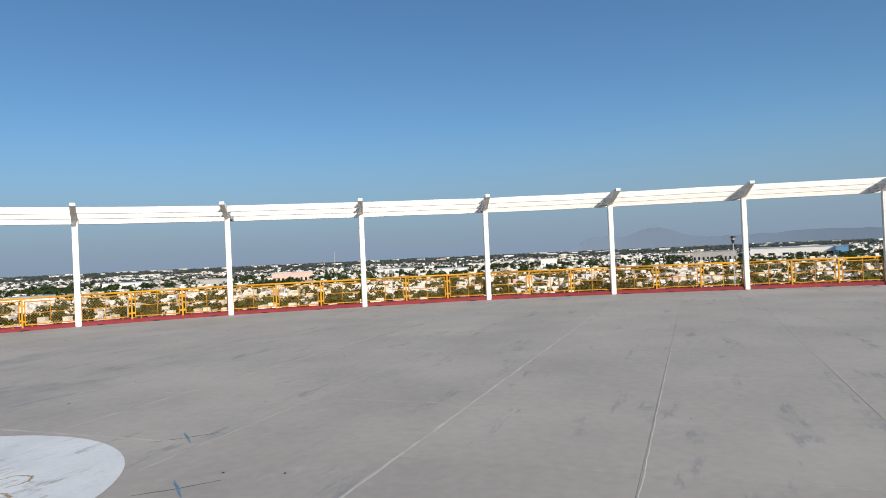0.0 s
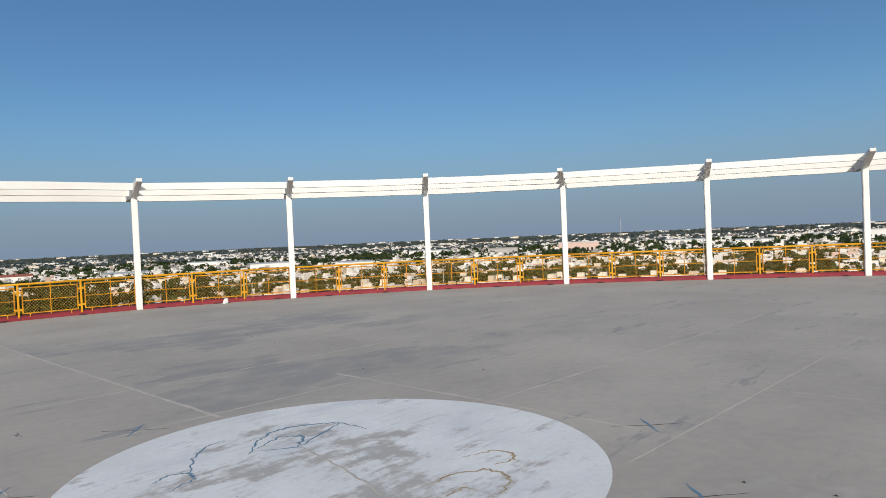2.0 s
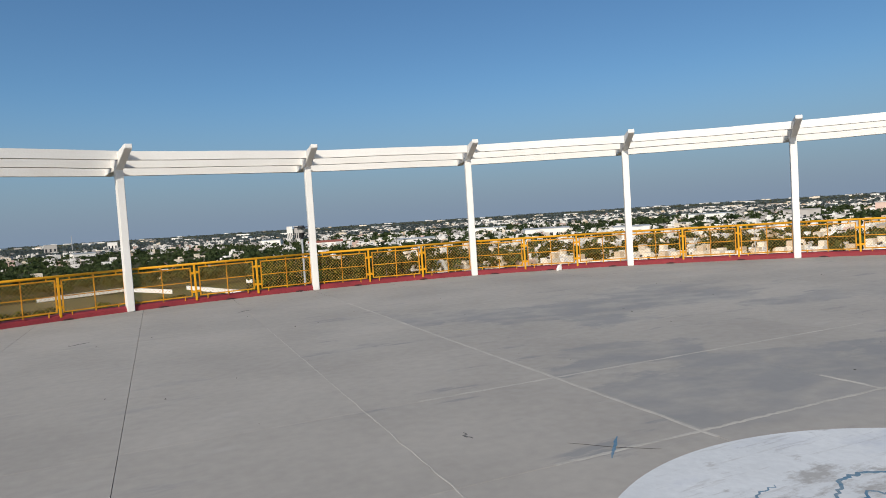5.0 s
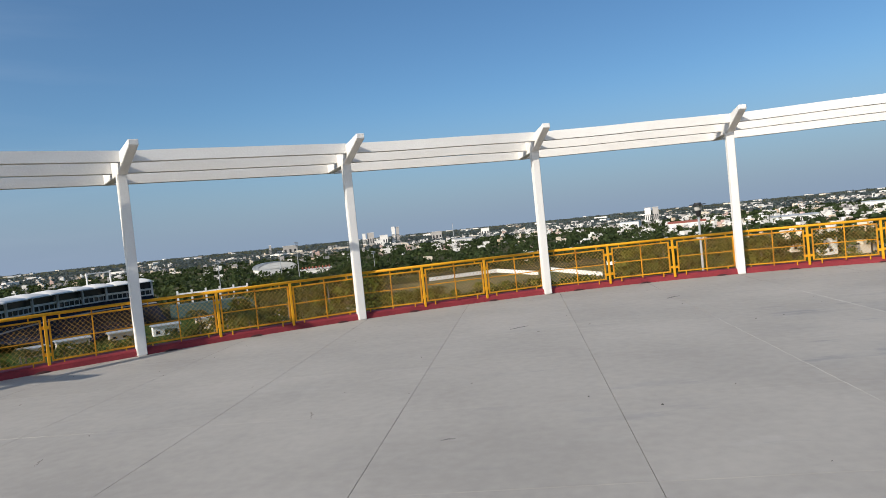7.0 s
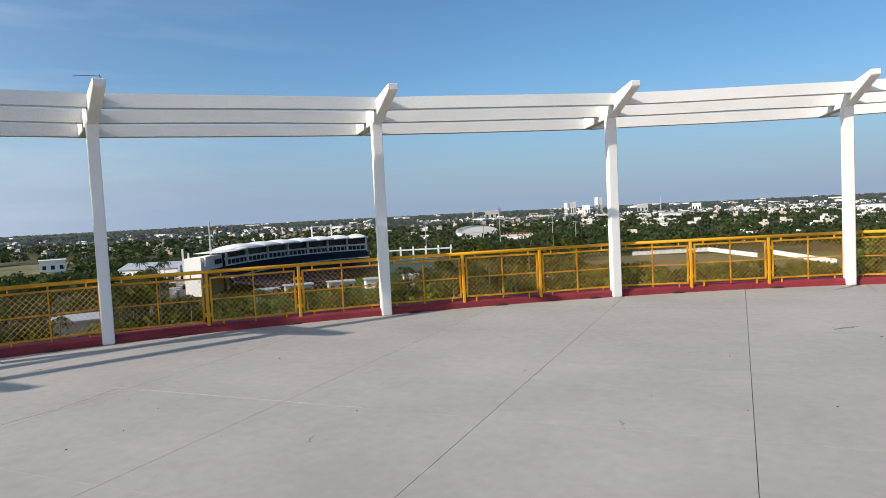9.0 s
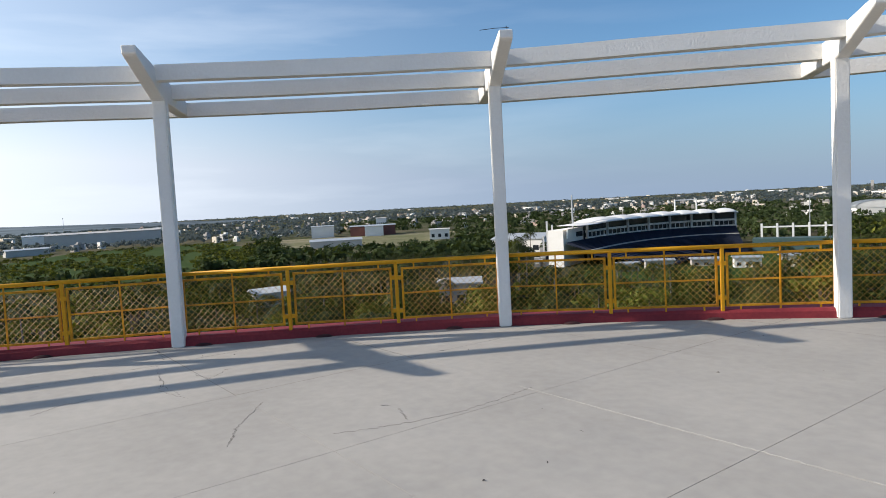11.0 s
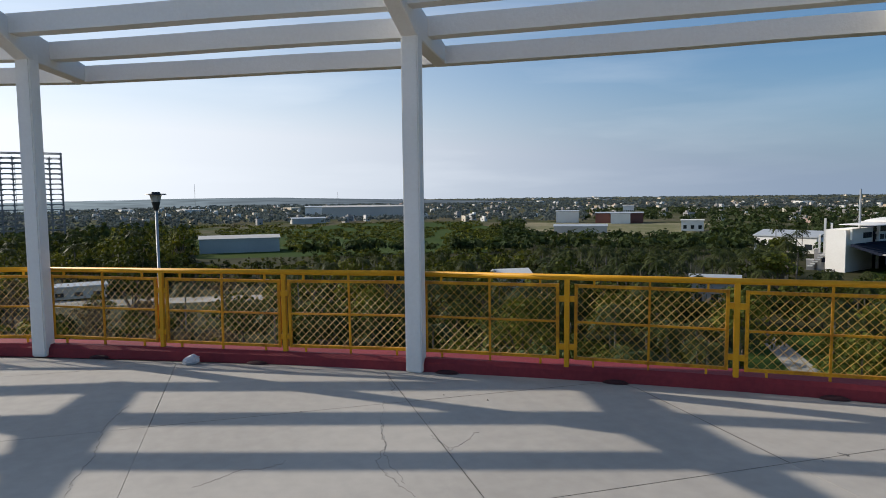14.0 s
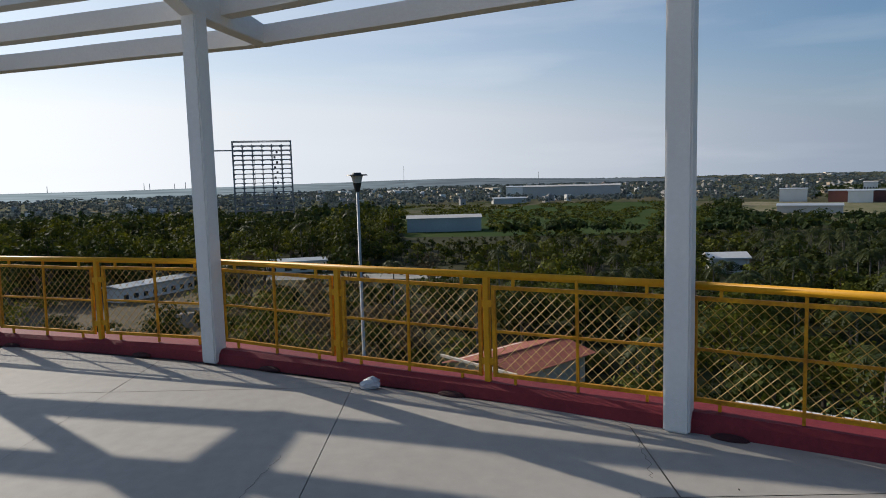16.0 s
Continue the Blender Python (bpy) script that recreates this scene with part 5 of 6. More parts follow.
for v in (-FD / 2, FD / 2):
    bm = bmesh.new()
    box(bm, (FW + 0.6, 0.4, 0.6), pose(0, v, FH - 0.3))
    part("top_beam", bm, M_STEEL, skel)
for k in range(12):
    bm = bmesh.new()
    box(bm, (1.3, 1.2, 1.7), pose(FW * (-0.25 if k % 2 else -0.21), 0, 8 + k * 3.6))
    part("stair_tower", bm, M_LAMPBLACK, skel)
crane = tagged(new("tower_crane"), "slim crane with a long jib beside the frame", "crane")
crane.matrix_world = pose(*spot(E16, 14.2, 508), GROUND_Z, 0, 0, 13.5 + 90)
bm = bmesh.new()
for u, v in ((-.6, -.6), (.6, -.6), (.6, .6), (-.6, .6)):
    box(bm, (0.18, 0.18, 50), pose(u, v, 25))
for k in range(25):
    box(bm, (1.7, 0.12, 0.12), pose(0, -.6, k * 2 + 1, 0, 45, 0))
part("mast", bm, M_STEEL, crane)
bm = bmesh.new()
box(bm, (34, 0.5, 0.9), pose(10, 0, 49.5))
part("jib", bm, M_STEEL, crane)

# ---- the stadium ----
M_TEAL = material("teal_sheet", (0.06, 0.115, 0.11), (0.04, 0.08, 0.08), 0.7, coarse=0.1, fine=1)
SX, SY = spot(E9, -55.5, 305)
stad = tagged(new("stadium"), "grandstand of a ballpark with white tensioned roof cones and dark seats", "stadium")
stad.matrix_world = pose(SX, SY, GROUND_Z)
BLOCKED.extend([(*spot(E9, az, d), r) for az, d, r in ((-50, 268, 16), (-53, 275, 24), (-56, 285, 26), (-59, 290, 26), (-61.5, 295, 22), (-47.7, 232, 9), (-47.8, 214, 8))])
BAY_AZ, NB, FIRST_AZ = 1.66, 7, -51.0


def stand_line(az):
    """A point of the stand's rear line, which bends towards the terrace at its near end."""
    d = 320 - 0.42 * max(0.0, az + 61.6) ** 2
    return Vector((*spot(E9, az, d), GROUND_Z))


def stadium_part(name, mat, shapes, m, label="", smooth=False):
    """Boxes of one part, given as size, place and tilt in a bay's own frame."""
    bm = bmesh.new()
    for size, at, tilt in shapes:
        box(bm, size, m @ pose(*at, tilt, 0, 0))
    return part(name, bm, mat, stad, label, smooth)


for i in range(-1, NB):
    az = FIRST_AZ - i * BAY_AZ
    a, b = stand_line(az + BAY_AZ / 2), stand_line(az - BAY_AZ / 2)
    run = b - a
    w = run.length
    # x along the stand, y towards the field
    side = Vector((-run.y, run.x, 0)).normalized()
    if side.dot(Vector((E9[0], E9[1], 0)) - a) < 0:
        side = -side
    run.normalize()
    m = Matrix(((run.x, side.x, 0, (a.x + b.x) / 2 - SX), (run.y, side.y, 0, (a.y + b.y) / 2 - SY), (0, 0, 1, 0), (0, 0, 0, 1)))
    # shallow tents with scalloped edges; the near end is one long white wing
    wing = i < 0
    bm = bmesh.new()
    prev = None
    for f, z in ((1.0, 0.0), (0.90, 0.55), (0.70, 1.05), (0.45, 1.45), (0.15, 1.70), (0.03, 1.75)):
        row = []
        for k in range(24):
            q = 2 * math.pi * k / 24
            e = 1 / max(abs(math.cos(q)), abs(math.sin(q))) ** 0.7
            row.append(bm.verts.new(m @ Vector((w * 0.52 * f * e * math.cos(q), 2.5 + (6.2 if wing else 7.4) * f * e * math.sin(q), 15.2 + (0.30 if wing else 1.0) * z + 0.3 * min(i, 0)))))
        if prev:
            for k in range(24):
                bm.faces.new((prev[k], prev[(k + 1) % 24], row[(k + 1) % 24], row[k]))
        else:
            bm.faces.new(row)
        prev = row
    bm.faces.new(prev)
    bmesh.ops.recalc_face_normals(bm, faces=bm.faces[:])
    part("roof_wing" if wing else "roof_cone", bm, M_WHITE, stad, smooth=True)
    stadium_part("roof_beam", M_WHITE, [((0.4, 13, 0.5), (w / 2, 2.5, 15.2), 0)], m)
    stadium_part("roof_post", M_WHITE, [((0.75, 0.75, 15.2), (w / 2, 1.4, 7.6), 0)], m)
    # suites: white bands with dark glazing between mullions
    if not wing:
        for z, h, name in ((11.75, 0.8, "balcony"), (9.2, 0.7, "parapet")):
            stadium_part(name, WALLS[0], [((w, 0.6, h), (0, 0.9, z), 0)], m)
        stadium_part("glazing", M_GLASS, [((w, 0.3, 1.7), (0, 0.3, 10.4), 0)], m)
        # dark panel paints in the deep shade between roof and suites
        stadium_part("upper_glazing", M_GLASS, [((w, 0.3, 3.0), (0, -0.1, 13.6), 0)], m)
        for k in range(5):
            stadium_part("mullion", M_WHITE, [((0.22, 0.3, 1.7), ((k - 2) * w / 5, 0.75, 10.4), 0)], m)
    else:
        stadium_part("end_wall", WALLS[0], [((w * 0.7, 0.6, 3.4), (-w * 0.1, 0.9, 12.0 if i == -1 else 11.4), 0)], m)
        # solid dark panel, an opening's shade put into its colour
        stadium_part("opening_shade", M_GLASS, [((w * 0.3, 0.3, 1.8), (w * 0.1, 1.3, 11.4), 0)], m)
    # dark seat colour on the rear wall paints in the shade under the roof
    stadium_part("rear_wall", WALLS[0] if wing else M_DARKSTAND, [((w, 6, 13.4), (0, -3.2, 6.7), 0)], m)
    for k in range(8):
        stadium_part("seating_tier", M_DARKSTAND, [((w * 1.02, 1.15, 0.9), (0, 1.9 + k * 1.1, 8.6 - k * 0.32), 0)], m)
    stadium_part("ledge", WALLS[3], [((w * 1.04, 0.9, 0.45), (0, 10.9, 6.25), 0)], m)
    stadium_part("lower_front", M_DARKSTAND, [((w * 1.06, 0.5, 2.6), (0, 11.6, 4.8), 0)], m)
    for k in range(14):
        stadium_part("lower_tier", M_DARKSTAND, [((w * (1.06 - 0.006 * k), 2.0, 0.7), (0, 12.6 + k * 1.9, 4.6 - k * 0.27), 0)], m)
# white goal-shaped frame over the roof
a, b = [stand_line(az) - Vector((SX, SY, GROUND_Z)) for az in (-57.4, -59.0)]
for p in (a, b):
    bm = bmesh.new()
    tube(bm, p + Vector((0, 0, 10)), p + Vector((0, 0, 21.5)), 0.32, 8)
    part("frame_post", bm, M_WHITE, stad)
bm = bmesh.new()
tube(bm, a + Vector((0, 0, 21.2)), b + Vector((0, 0, 21.2)), 0.2, 8)
part("frame_bar", bm, M_WHITE, stad)
# the white stair block that ends the stand; its walls are coloured for shade
x, y = spot(E9, -47.3, 256)
stairs = tagged(new("stair_block"), "white concrete stair block with slim fins, its walls greyed as in shade", "building")
stairs.matrix_world = pose(x, y, GROUND_Z, 0, 0, -47.3 + 90)
BLOCKED.append((x, y, 14))
for name, w, d, h, px, py in (("landing", 6.0, 6, 5.2, -0.5, 1), ("stair_wall", 4.6, 8, 8.6, -3.2, -3), ("upper_wall", 4.0, 8, 12.0, -5.0, -8), ("pier", 1.2, 4, 6.8, 2.9, 0), ("low_wall", 2.2, 4, 3.4, 4.6, 2)):
    bm = bmesh.new()
    box(bm, (w, d, h), pose(px, py, h / 2))
    # grey render in place of white puts the block's shade into its colour
    part(name, bm, WALLS[3], stairs)
for px, h in ((0.6, 16.5), (-1.3, 15.0), (2.1, 11.0)):
    bm = bmesh.new()
    box(bm, (0.7, 1.6, h), pose(px, -4.6, h / 2))
    part("fin", bm, M_WHITE, stairs)
for k in range(9):
    bm = bmesh.new()
    box(bm, (1.5, 0.9, 0.32), pose(4.6 - k * 0.7, 4.6, 1.4 + k * 0.72))
    part("step", bm, M_WHITE, stairs)
# solid dark panels paint in the shade of gaps in the walls
for w, h, px, py, pz in ((4.2, 1.5, -0.7, 4.05, 3.5), (3.9, 1.6, -3.2, 1.05, 7.0), (3.4, 1.5, -5.0, -3.95, 10.2), (2.6, 1.3, -1.6, 4.05, 1.4)):
    bm = bmesh.new()
    box(bm, (w, 0.2, h), pose(px, py, pz))
    part("opening_shade", bm, M_DARKSTAND, stairs)
# sheds, walls and awnings at the field's edge
for az, d, w, h, m, lab in ((-56, 236, 9, 2.6, 3, "low grey hut beside the field"), (-59.5, 242, 9, 2.2, 3, "low grey awning by the field"), (-53.5, 230, 7, 2.4, 3, "grey hut beside the field"), (-62.5, 236, 8, 3, 0, "low white hut beside the field"), (-66, 238, 10, 3.4, 1, "low cream clubhouse by the field"), (-70.5, 232, 9, 3.0, 0, "low white clubhouse by the field")):
    x, y = spot(E9, az, d)
    hall("field_hut", lab, x, y, w, 4, h, facing(E9, az) + 8, WALLS[m], M_METALROOF, 0.4, "hut", bands=3)
# white frame of a scoreboard on thin legs, behind the roof
for az, d, n in ((-66.3, 300, 6),):
    x, y = spot(E9, az, d)
    sb = tagged(new("scoreboard_frame"), "row of white posts joined by a rail above the stand", "frame")
    sb.matrix_world = pose(x, y, GROUND_Z, 0, 0, az + 90)
    BLOCKED.append((x, y, 20))
    for i in range(n):
        bm = bmesh.new()
        box(bm, (0.8, 0.8, 10.4), pose((i - (n - 1) / 2) * 5.6, 0, 5.2))
        part("post", bm, M_WHITE, sb)
    bm = bmesh.new()
    box(bm, (5.6 * (n - 1), 0.5, 0.6), pose(0, 0, 9.0))
    part("rail", bm, M_WHITE, sb)
    bm = bmesh.new()
    box(bm, (5.6 * (n - 1) + 6, 8, 5.0), pose(0, 5, 2.5))
    part("stand", bm, M_TEAL, sb, "faded teal stand")


def mast(name, label, x, y, h, r, heads=0, base=GROUND_Z):
    top = tagged(new(name), label, "mast")
    top.location = (x, y, base)
    bm = bmesh.new()
    tube(bm, (0, 0, 0), (0, 0, h), r, 8, r * 0.6)
    part("pole", bm, M_POLE, top)
    for k in range(heads):
        bm = bmesh.new()
        box(bm, (2.4, 0.5, 0.4), pose(0, 0, h - 0.4 - k * 0.9, 0, 0, 40))
        part("lamp_bar", bm, M_POLE, top)


for az, d, h, r, n in ((-49.3, 262, 26, 0.45, 0), (-71.8, 360, 22, 0.25, 2), (-73.2, 400, 26, 0.25, 3), (-77.6, 380, 23, 0.22, 2), (-66.9, 330, 21, 0.25, 2), (-79.5, 400, 16, 0.2, 2)):
    mast("light_mast", "tall grey floodlight mast by the sports ground", *spot(E9, az, d), h, r, n)
mast("radio_mast", "thin radio mast on the plain", *spot(E16, 2.0, 1800), 62, 0.5)
mast("radio_mast", "red and white radio mast over the town", *spot(E0, -152.5, 1400), 44, 0.9)
mast("radio_mast", "thin mast over the town", *spot(E9, -86.3, 1600), 34, 0.9)
mast("water_tower", "slim tower with a small head", *spot(E16, -9.3, 1900), 38, 0.6, 2)


# ---- garden lamps that rise beside the terrace ----
def lamp_post(x, y, ztop, s=0.54):
    top = tagged(new("street_lamp"), "grey lamp post with a black lantern and flat cap", "street lamp", "lamp posts beside the terrace")
    top.location = (x, y, GROUND_Z)
    h = ztop - GROUND_Z
    bm = bmesh.new()
    tube(bm, (0, 0, 0), (0, 0, h - 0.72 * s), 0.10 * s, 10, 0.055 * s)
    part("pole", bm, M_POLE, top, smooth=True)
    bm = bmesh.new()
    tube(bm, (0, 0, h - 0.74 * s), (0, 0, h - 0.40 * s), 0.085 * s, 14, 0.17 * s)
    part("lantern_base", bm, M_LAMPBLACK, top)
    bm = bmesh.new()
    tube(bm, (0, 0, h - 0.40 * s), (0, 0, h - 0.12 * s), 0.16 * s, 14, 0.23 * s)
    part("glass", bm, M_LAMPGLASS, top, "frosted glass lantern")
    bm = bmesh.new()
    tube(bm, (0, 0, h - 0.12 * s), (0, 0, h - 0.07 * s), 0.42 * s, 20, 0.38 * s)
    tube(bm, (0, 0, h - 0.07 * s), (0, 0, h), 0.19 * s, 14, 0.16 * s)
    part("cap", bm, M_LAMPBLACK, top)


lamp_post(28.30, -16.20, 1.77, 0.62)
lamp_post(-2.47, -39.04, 1.58, 0.68)
lamp_post(*spot(E0, 175.05, 40), 1.85)
lamp_post(*spot(E0, -157.3, 60), 1.0)
lamp_post(*spot(E0, -136.5, 60), -0.6)

# ---- weeds rooted on the ledge outside the curb ----
weed_rng = np.random.default_rng(77)
for x, y, hh in ((15.93, -20.10, 0.20), (15.80, -20.32, 0.15), (15.70, -20.52, 0.19), (15.60, -20.72, 0.12)):
    weed = tagged(new("weed"), "small green weed growing beside the ledge", "weed", "weeds outside the curb")
    weed.location = (x, y, 0.0)
    stems, blades = Heap(), Heap()
    for q in range(6):
        tip = np.array([weed_rng.uniform(-0.09, 0.09), weed_rng.uniform(-0.09, 0.09), hh * weed_rng.uniform(0.6, 1.1)])
        limb(stems, (0, 0, -0.15), tip, 0.004, 0.002, 0, 4)
        add_quads(blades, leaf_quads(weed_rng, tip * 0.85, (0.03, 0.03, 0.035), 7, 0.02))
    mesh_part("stem", stems.mesh("stem", [M_WEED]), weed)
    mesh_part("leaves", blades.mesh("leaves", [M_WEED]), weed)

# ---- the litter bag against the curb ----
bm = bmesh.new()
bmesh.ops.create_icosphere(bm, subdivisions=3, radius=0.075)
for v in bm.verts:
    k = 1 + 0.45 * noise.noise(v.co * 14) + 0.25 * noise.noise(v.co * 33)
    v.co = Vector((v.co.x * 1.35 * k, v.co.y * 0.8 * k, max(-0.04, v.co.z * 0.72 * k)))
bag = tagged(part("plastic_bag", bm, M_BAG), "crumpled clear plastic bag lying against the curb", "litter")
bag.matrix_world = pose(16.91, -17.42, 0.038, 0, 0, 70) @ Matrix.Diagonal((0.80, 0.85, 0.95, 1))

# ---- a white paper scrap at the foot of the curb ----
bm = bmesh.new()
bmesh.ops.create_icosphere(bm, subdivisions=2, radius=0.1)
for v in bm.verts:
    k = 1 + 0.6 * noise.noise(v.co * 11 + Vector((3, 1, 7)))
    v.co = Vector((v.co.x * k, v.co.y * 0.6 * k, max(-0.05, v.co.z * 0.9 * k)))
scrap = tagged(part("paper_scrap", bm, M_WHITE), "small crumpled white paper scrap beside the curb", "litter")
scrap.matrix_world = pose(-6.42, -27.72, 0.053, 0, 0, 20)

# ---- houses: separate ones nearest, the rest of the town in one mesh ----
town = Heap()
count = 0
GRID = radians(17)
cells = []
for i in range(-250, 251):
    for j in range(-196, 197):
        u, v = i * 7.0, j * 9.0
        x, y = 6 + u * math.cos(GRID) - v * math.sin(GRID), -16 + u * math.sin(GRID) + v * math.cos(GRID)
        d = math.hypot(x - 6, y + 16)
        a = math.degrees(math.atan2(y + 16, x - 6))
        if d < 228 or d > 1750 or not (a < 33 or a > 150) or (-44 < a < 33 and d < 640):
            continue
        cells.append((d, a, x, y, i, j))
cells.sort()
for d, a, x, y, i, j in cells:
    if i % 7 == 0 or j % 9 == 0 and d < 700:
        continue
    town_like = (0.74 if d < 520 else (0.48 if d < 700 else 0.25)) if (a > 150 or a < -105) else (0.10 if a < -80 else (0.07 if a < -48 else 0.035))
    if a > -112 and a < 0 and d < 420 or -124 < a < -108 and d < 300:
        continue
    if -92 < a < -48 and d < 720 and rng.random() < 0.85:
        continue
    if a > -70 and a < 0 and d < 520:
        continue
    if d > 800:
        town_like *= 0.75
    if d > 1200:
        town_like *= 0.7
    # groves between the houses
    if noise.noise((x * 0.006, y * 0.006, 3.3)) > 0.18 and d > 430:
        town_like *= 0.25
    if rng.random() > town_like or not clear(x, y, 5):
        continue
    x += rng.uniform(-1.2, 1.2)
    y += rng.uniform(-1.2, 1.2)
    yaw = GRID + (math.pi / 2 if rng.random() < 0.5 else 0)
    near_town = d < 620
    if count < 260 and near_town and (a > 150 or a < -95):
        k = int(rng.integers(len(HOUSES)))
        copy_thing(HOUSES[k], pose(x, y, GROUND_Z, 0, 0, math.degrees(yaw) + 180 * int(rng.integers(2))))
        count += 1
        continue
    # haze is put into the wall colours: more grey far off and sunward
    wall = int(rng.choice(5, p=[0.62, 0.24, 0.05, 0.06, 0.03] if near_town else ([0.58, 0.10, 0.04, 0.25, 0.03] if a < -80 or a > 150 else [0.25, 0.08, 0.10, 0.54, 0.03])))
    house_heap(town, x, y, rng.uniform(3.6, 6.4), rng.uniform(4.4, 7), float(rng.choice([2.9, 3.1, 3.3, 5.4, 5.8])), yaw, wall, rng, windows=d < 1100)
# bigger pale roofs far out
for k in range(300):
    a = radians(rng.uniform(-200, 32))
    d = rng.uniform(1000, 4200)
    if -0.8 < a < 0.6 and rng.random() < 0.55:
        continue
    x, y = 6 + d * math.cos(a), -16 + d * math.sin(a)
    town.box((x, y, GROUND_Z + 4), (rng.uniform(14, 46), rng.uniform(10, 26), rng.uniform(4, 7)), rng.uniform(0, 3), int(rng.choice(4, p=[0.6, 0.2, 0.1, 0.1])))
ob = tagged(new("town", town.mesh("town", HOUSE_MATS)), "dense town of pale flat-roofed houses reaching to the horizon", "town", kind="stuff")
for ob in HOUSES:
    for child in list(ob.children):
        bpy.data.objects.remove(child)
    bpy.data.objects.remove(ob)

# ---- planting: the park's own trees, then woods and street trees ----
wanted = []
for k in range(7600):
    a, d = rng.uniform(-112, 34), math.sqrt(rng.uniform(42 ** 2, 330 ** 2))
    x, y = spot((8, -17), a, d)
    if open_land(x, y) or not clear(x, y, 3) or math.hypot(x / (SEMI_X + 12), y / (SEMI_Y + 12)) < 1:
        continue
    wanted.append((d, a, x, y))
wanted.sort()
taken, mid_wood, mid_leaf, mid_palm = [], Heap(), Heap(), Heap()
MID = [broadleaf(300 + n, h, w, 290, 0.50) for n, (h, w) in enumerate(((8, 8), (10, 10), (7, 7), (11, 9), (6, 7)))]
LOWMID = [broadleaf(310 + n, h, w, 100, 0.85) for n, (h, w) in enumerate(((8, 8), (10, 10), (7, 7), (11, 9), (6, 7)))]
MIDPALM = [palm(320 + n, 8 + 1.4 * n, 20, 3.4) for n in range(3)]


def stamp(target, src, x, y, s, yaw, mi=None):
    v = np.concatenate(src.v)
    c, sn = math.cos(yaw) * s, math.sin(yaw) * s
    w = np.c_[v[:, 0] * c - v[:, 1] * sn + x, v[:, 0] * sn + v[:, 1] * c + y, v[:, 2] * s + GROUND_Z]
    target.add(w, src.f, 0 if mi is None else mi)


buckets = collections.defaultdict(list)
n_near = 0
for d, a, x, y in wanted:
    grove = -45 < a < -17 and 120 < d < 260
    gap = 3.6 if grove else (6.6 if d < 150 else 5.6)
    key = (int(x // 8), int(y // 8))
    if any((x - px) ** 2 + (y - py) ** 2 < gap * gap for i in (-1, 0, 1) for j in (-1, 0, 1) for px, py in buckets[(key[0] + i, key[1] + j)]):
        continue
    buckets[key].append((x, y))
    is_palm = rng.random() < (0.92 if grove and d > 175 else 0.4 if grove else (0.45 if -78 < a < -17 else 0.2))
    s = rng.uniform(0.75, 1.2)
    # heights are capped by sector so that things behind show from the camera
    if -101 < a < -80 and d > 100:
        is_palm = False
        s = min(s, max(0.25, (25.6 - d * 0.080) / 12.0))
    if -44 < a < -26 and d > 110:
        s = min(s, max(0.2, (25.6 - d * 0.068) / (14.5 if is_palm else 12.0)))
    if -64 < a < -46 and d > 80:
        s = min(s, max(0.25, (25.6 - d * 0.094) / (13.5 if is_palm else 11.5)))
    if -26 < a < 6 and d > 312:
        continue
    if -26 < a < 6 and d > 90:
        # woods before the shed and the field, kept low to fit the camera's view
        is_palm = rng.random() < 0.3 and d < 210
        room = 25.6 - d * (0.083 if -7 < a < 4 else 0.0775)
        s = min(s, max(0.14, room / (15.0 if is_palm else 12.5)))
    if -4 < a < 14 and 60 < d < 205 and rng.random() < 0.8:
        # kept below the camera's sight line to the pale lot
        s = min(s, max(0.22, (25.6 - d * 0.137) / 12.5))
    elif a > 3 and d > 120:
        # broad dark crowns behind the yard
        is_palm, s = rng.random() < 0.03, rng.uniform(1.05, 1.55) * (0.75 if 8 < a < 18 else 1)
    if n_near < 230 and d < 150:
        n_near += 1
        dry = -3 < a < 17
        loose = -45 < a < -9 and d < 85
        kind = 6 + int(rng.integers(2)) if dry and rng.random() < 0.75 else (8 if loose and rng.random() < 0.5 else (9 + int(rng.integers(3)) if is_palm else int(rng.integers(6))))
        place_model(kind, x, y, s)
    elif is_palm:
        w, c = MIDPALM[int(rng.integers(3))]
        stamp(mid_wood, w, x, y, s, rng.uniform(0, 6.3), 1)
        stamp(mid_palm, c, x, y, s * 1.05, rng.uniform(0, 6.3))
    else:
        w, c = (MID if d < 190 or a > 3 and d < 290 else LOWMID)[int(rng.integers(len(MID)))]
        stamp(mid_wood, w, x, y, s, 0.0, 0)
        stamp(mid_leaf, c, x, y, s, rng.uniform(0, 6.3), 2 if -3 < a < 17 and d < 160 and rng.random() < 0.7 else int(rng.random() < 0.3))
for k in range(46):
    a, d = (rng.uniform(-80, -52), rng.uniform(44, 72)) if k % 2 else (rng.uniform(-50, -14), rng.uniform(46, 66))
    x, y = spot((8, -17), a, d)
    if clear(x, y, 2) and not open_land(x, y) and math.hypot(x / (SEMI_X + 12), y / (SEMI_Y + 12)) > 1:
        place_model(8, x, y, rng.uniform(0.55, 0.95))
# trees that stand before the field and below the first houses
for k in range(90):
    lower = k % 3 == 2
    a, d = (rng.uniform(-121, -107), rng.uniform(170, 285)) if lower else (rng.uniform(-71, -47), rng.uniform(92, 182))
    x, y = spot((8, -17), a, d)
    s = (25.6 - d * (0.072 if lower else 0.112)) / 12.5 * rng.uniform(0.6, 1.0)
    if clear(x, y, 2) and s > 0.25:
        place_model(int(rng.integers(6)) if lower or k % 2 else int(rng.choice([8, 9, 10, 3])), x, y, s)
tagged(new("wood_trunks", mid_wood.mesh("wood_trunks", [M_TRUNK, M_PALMTRUNK])), "trunks of the trees in the park", "tree trunks", kind="stuff")
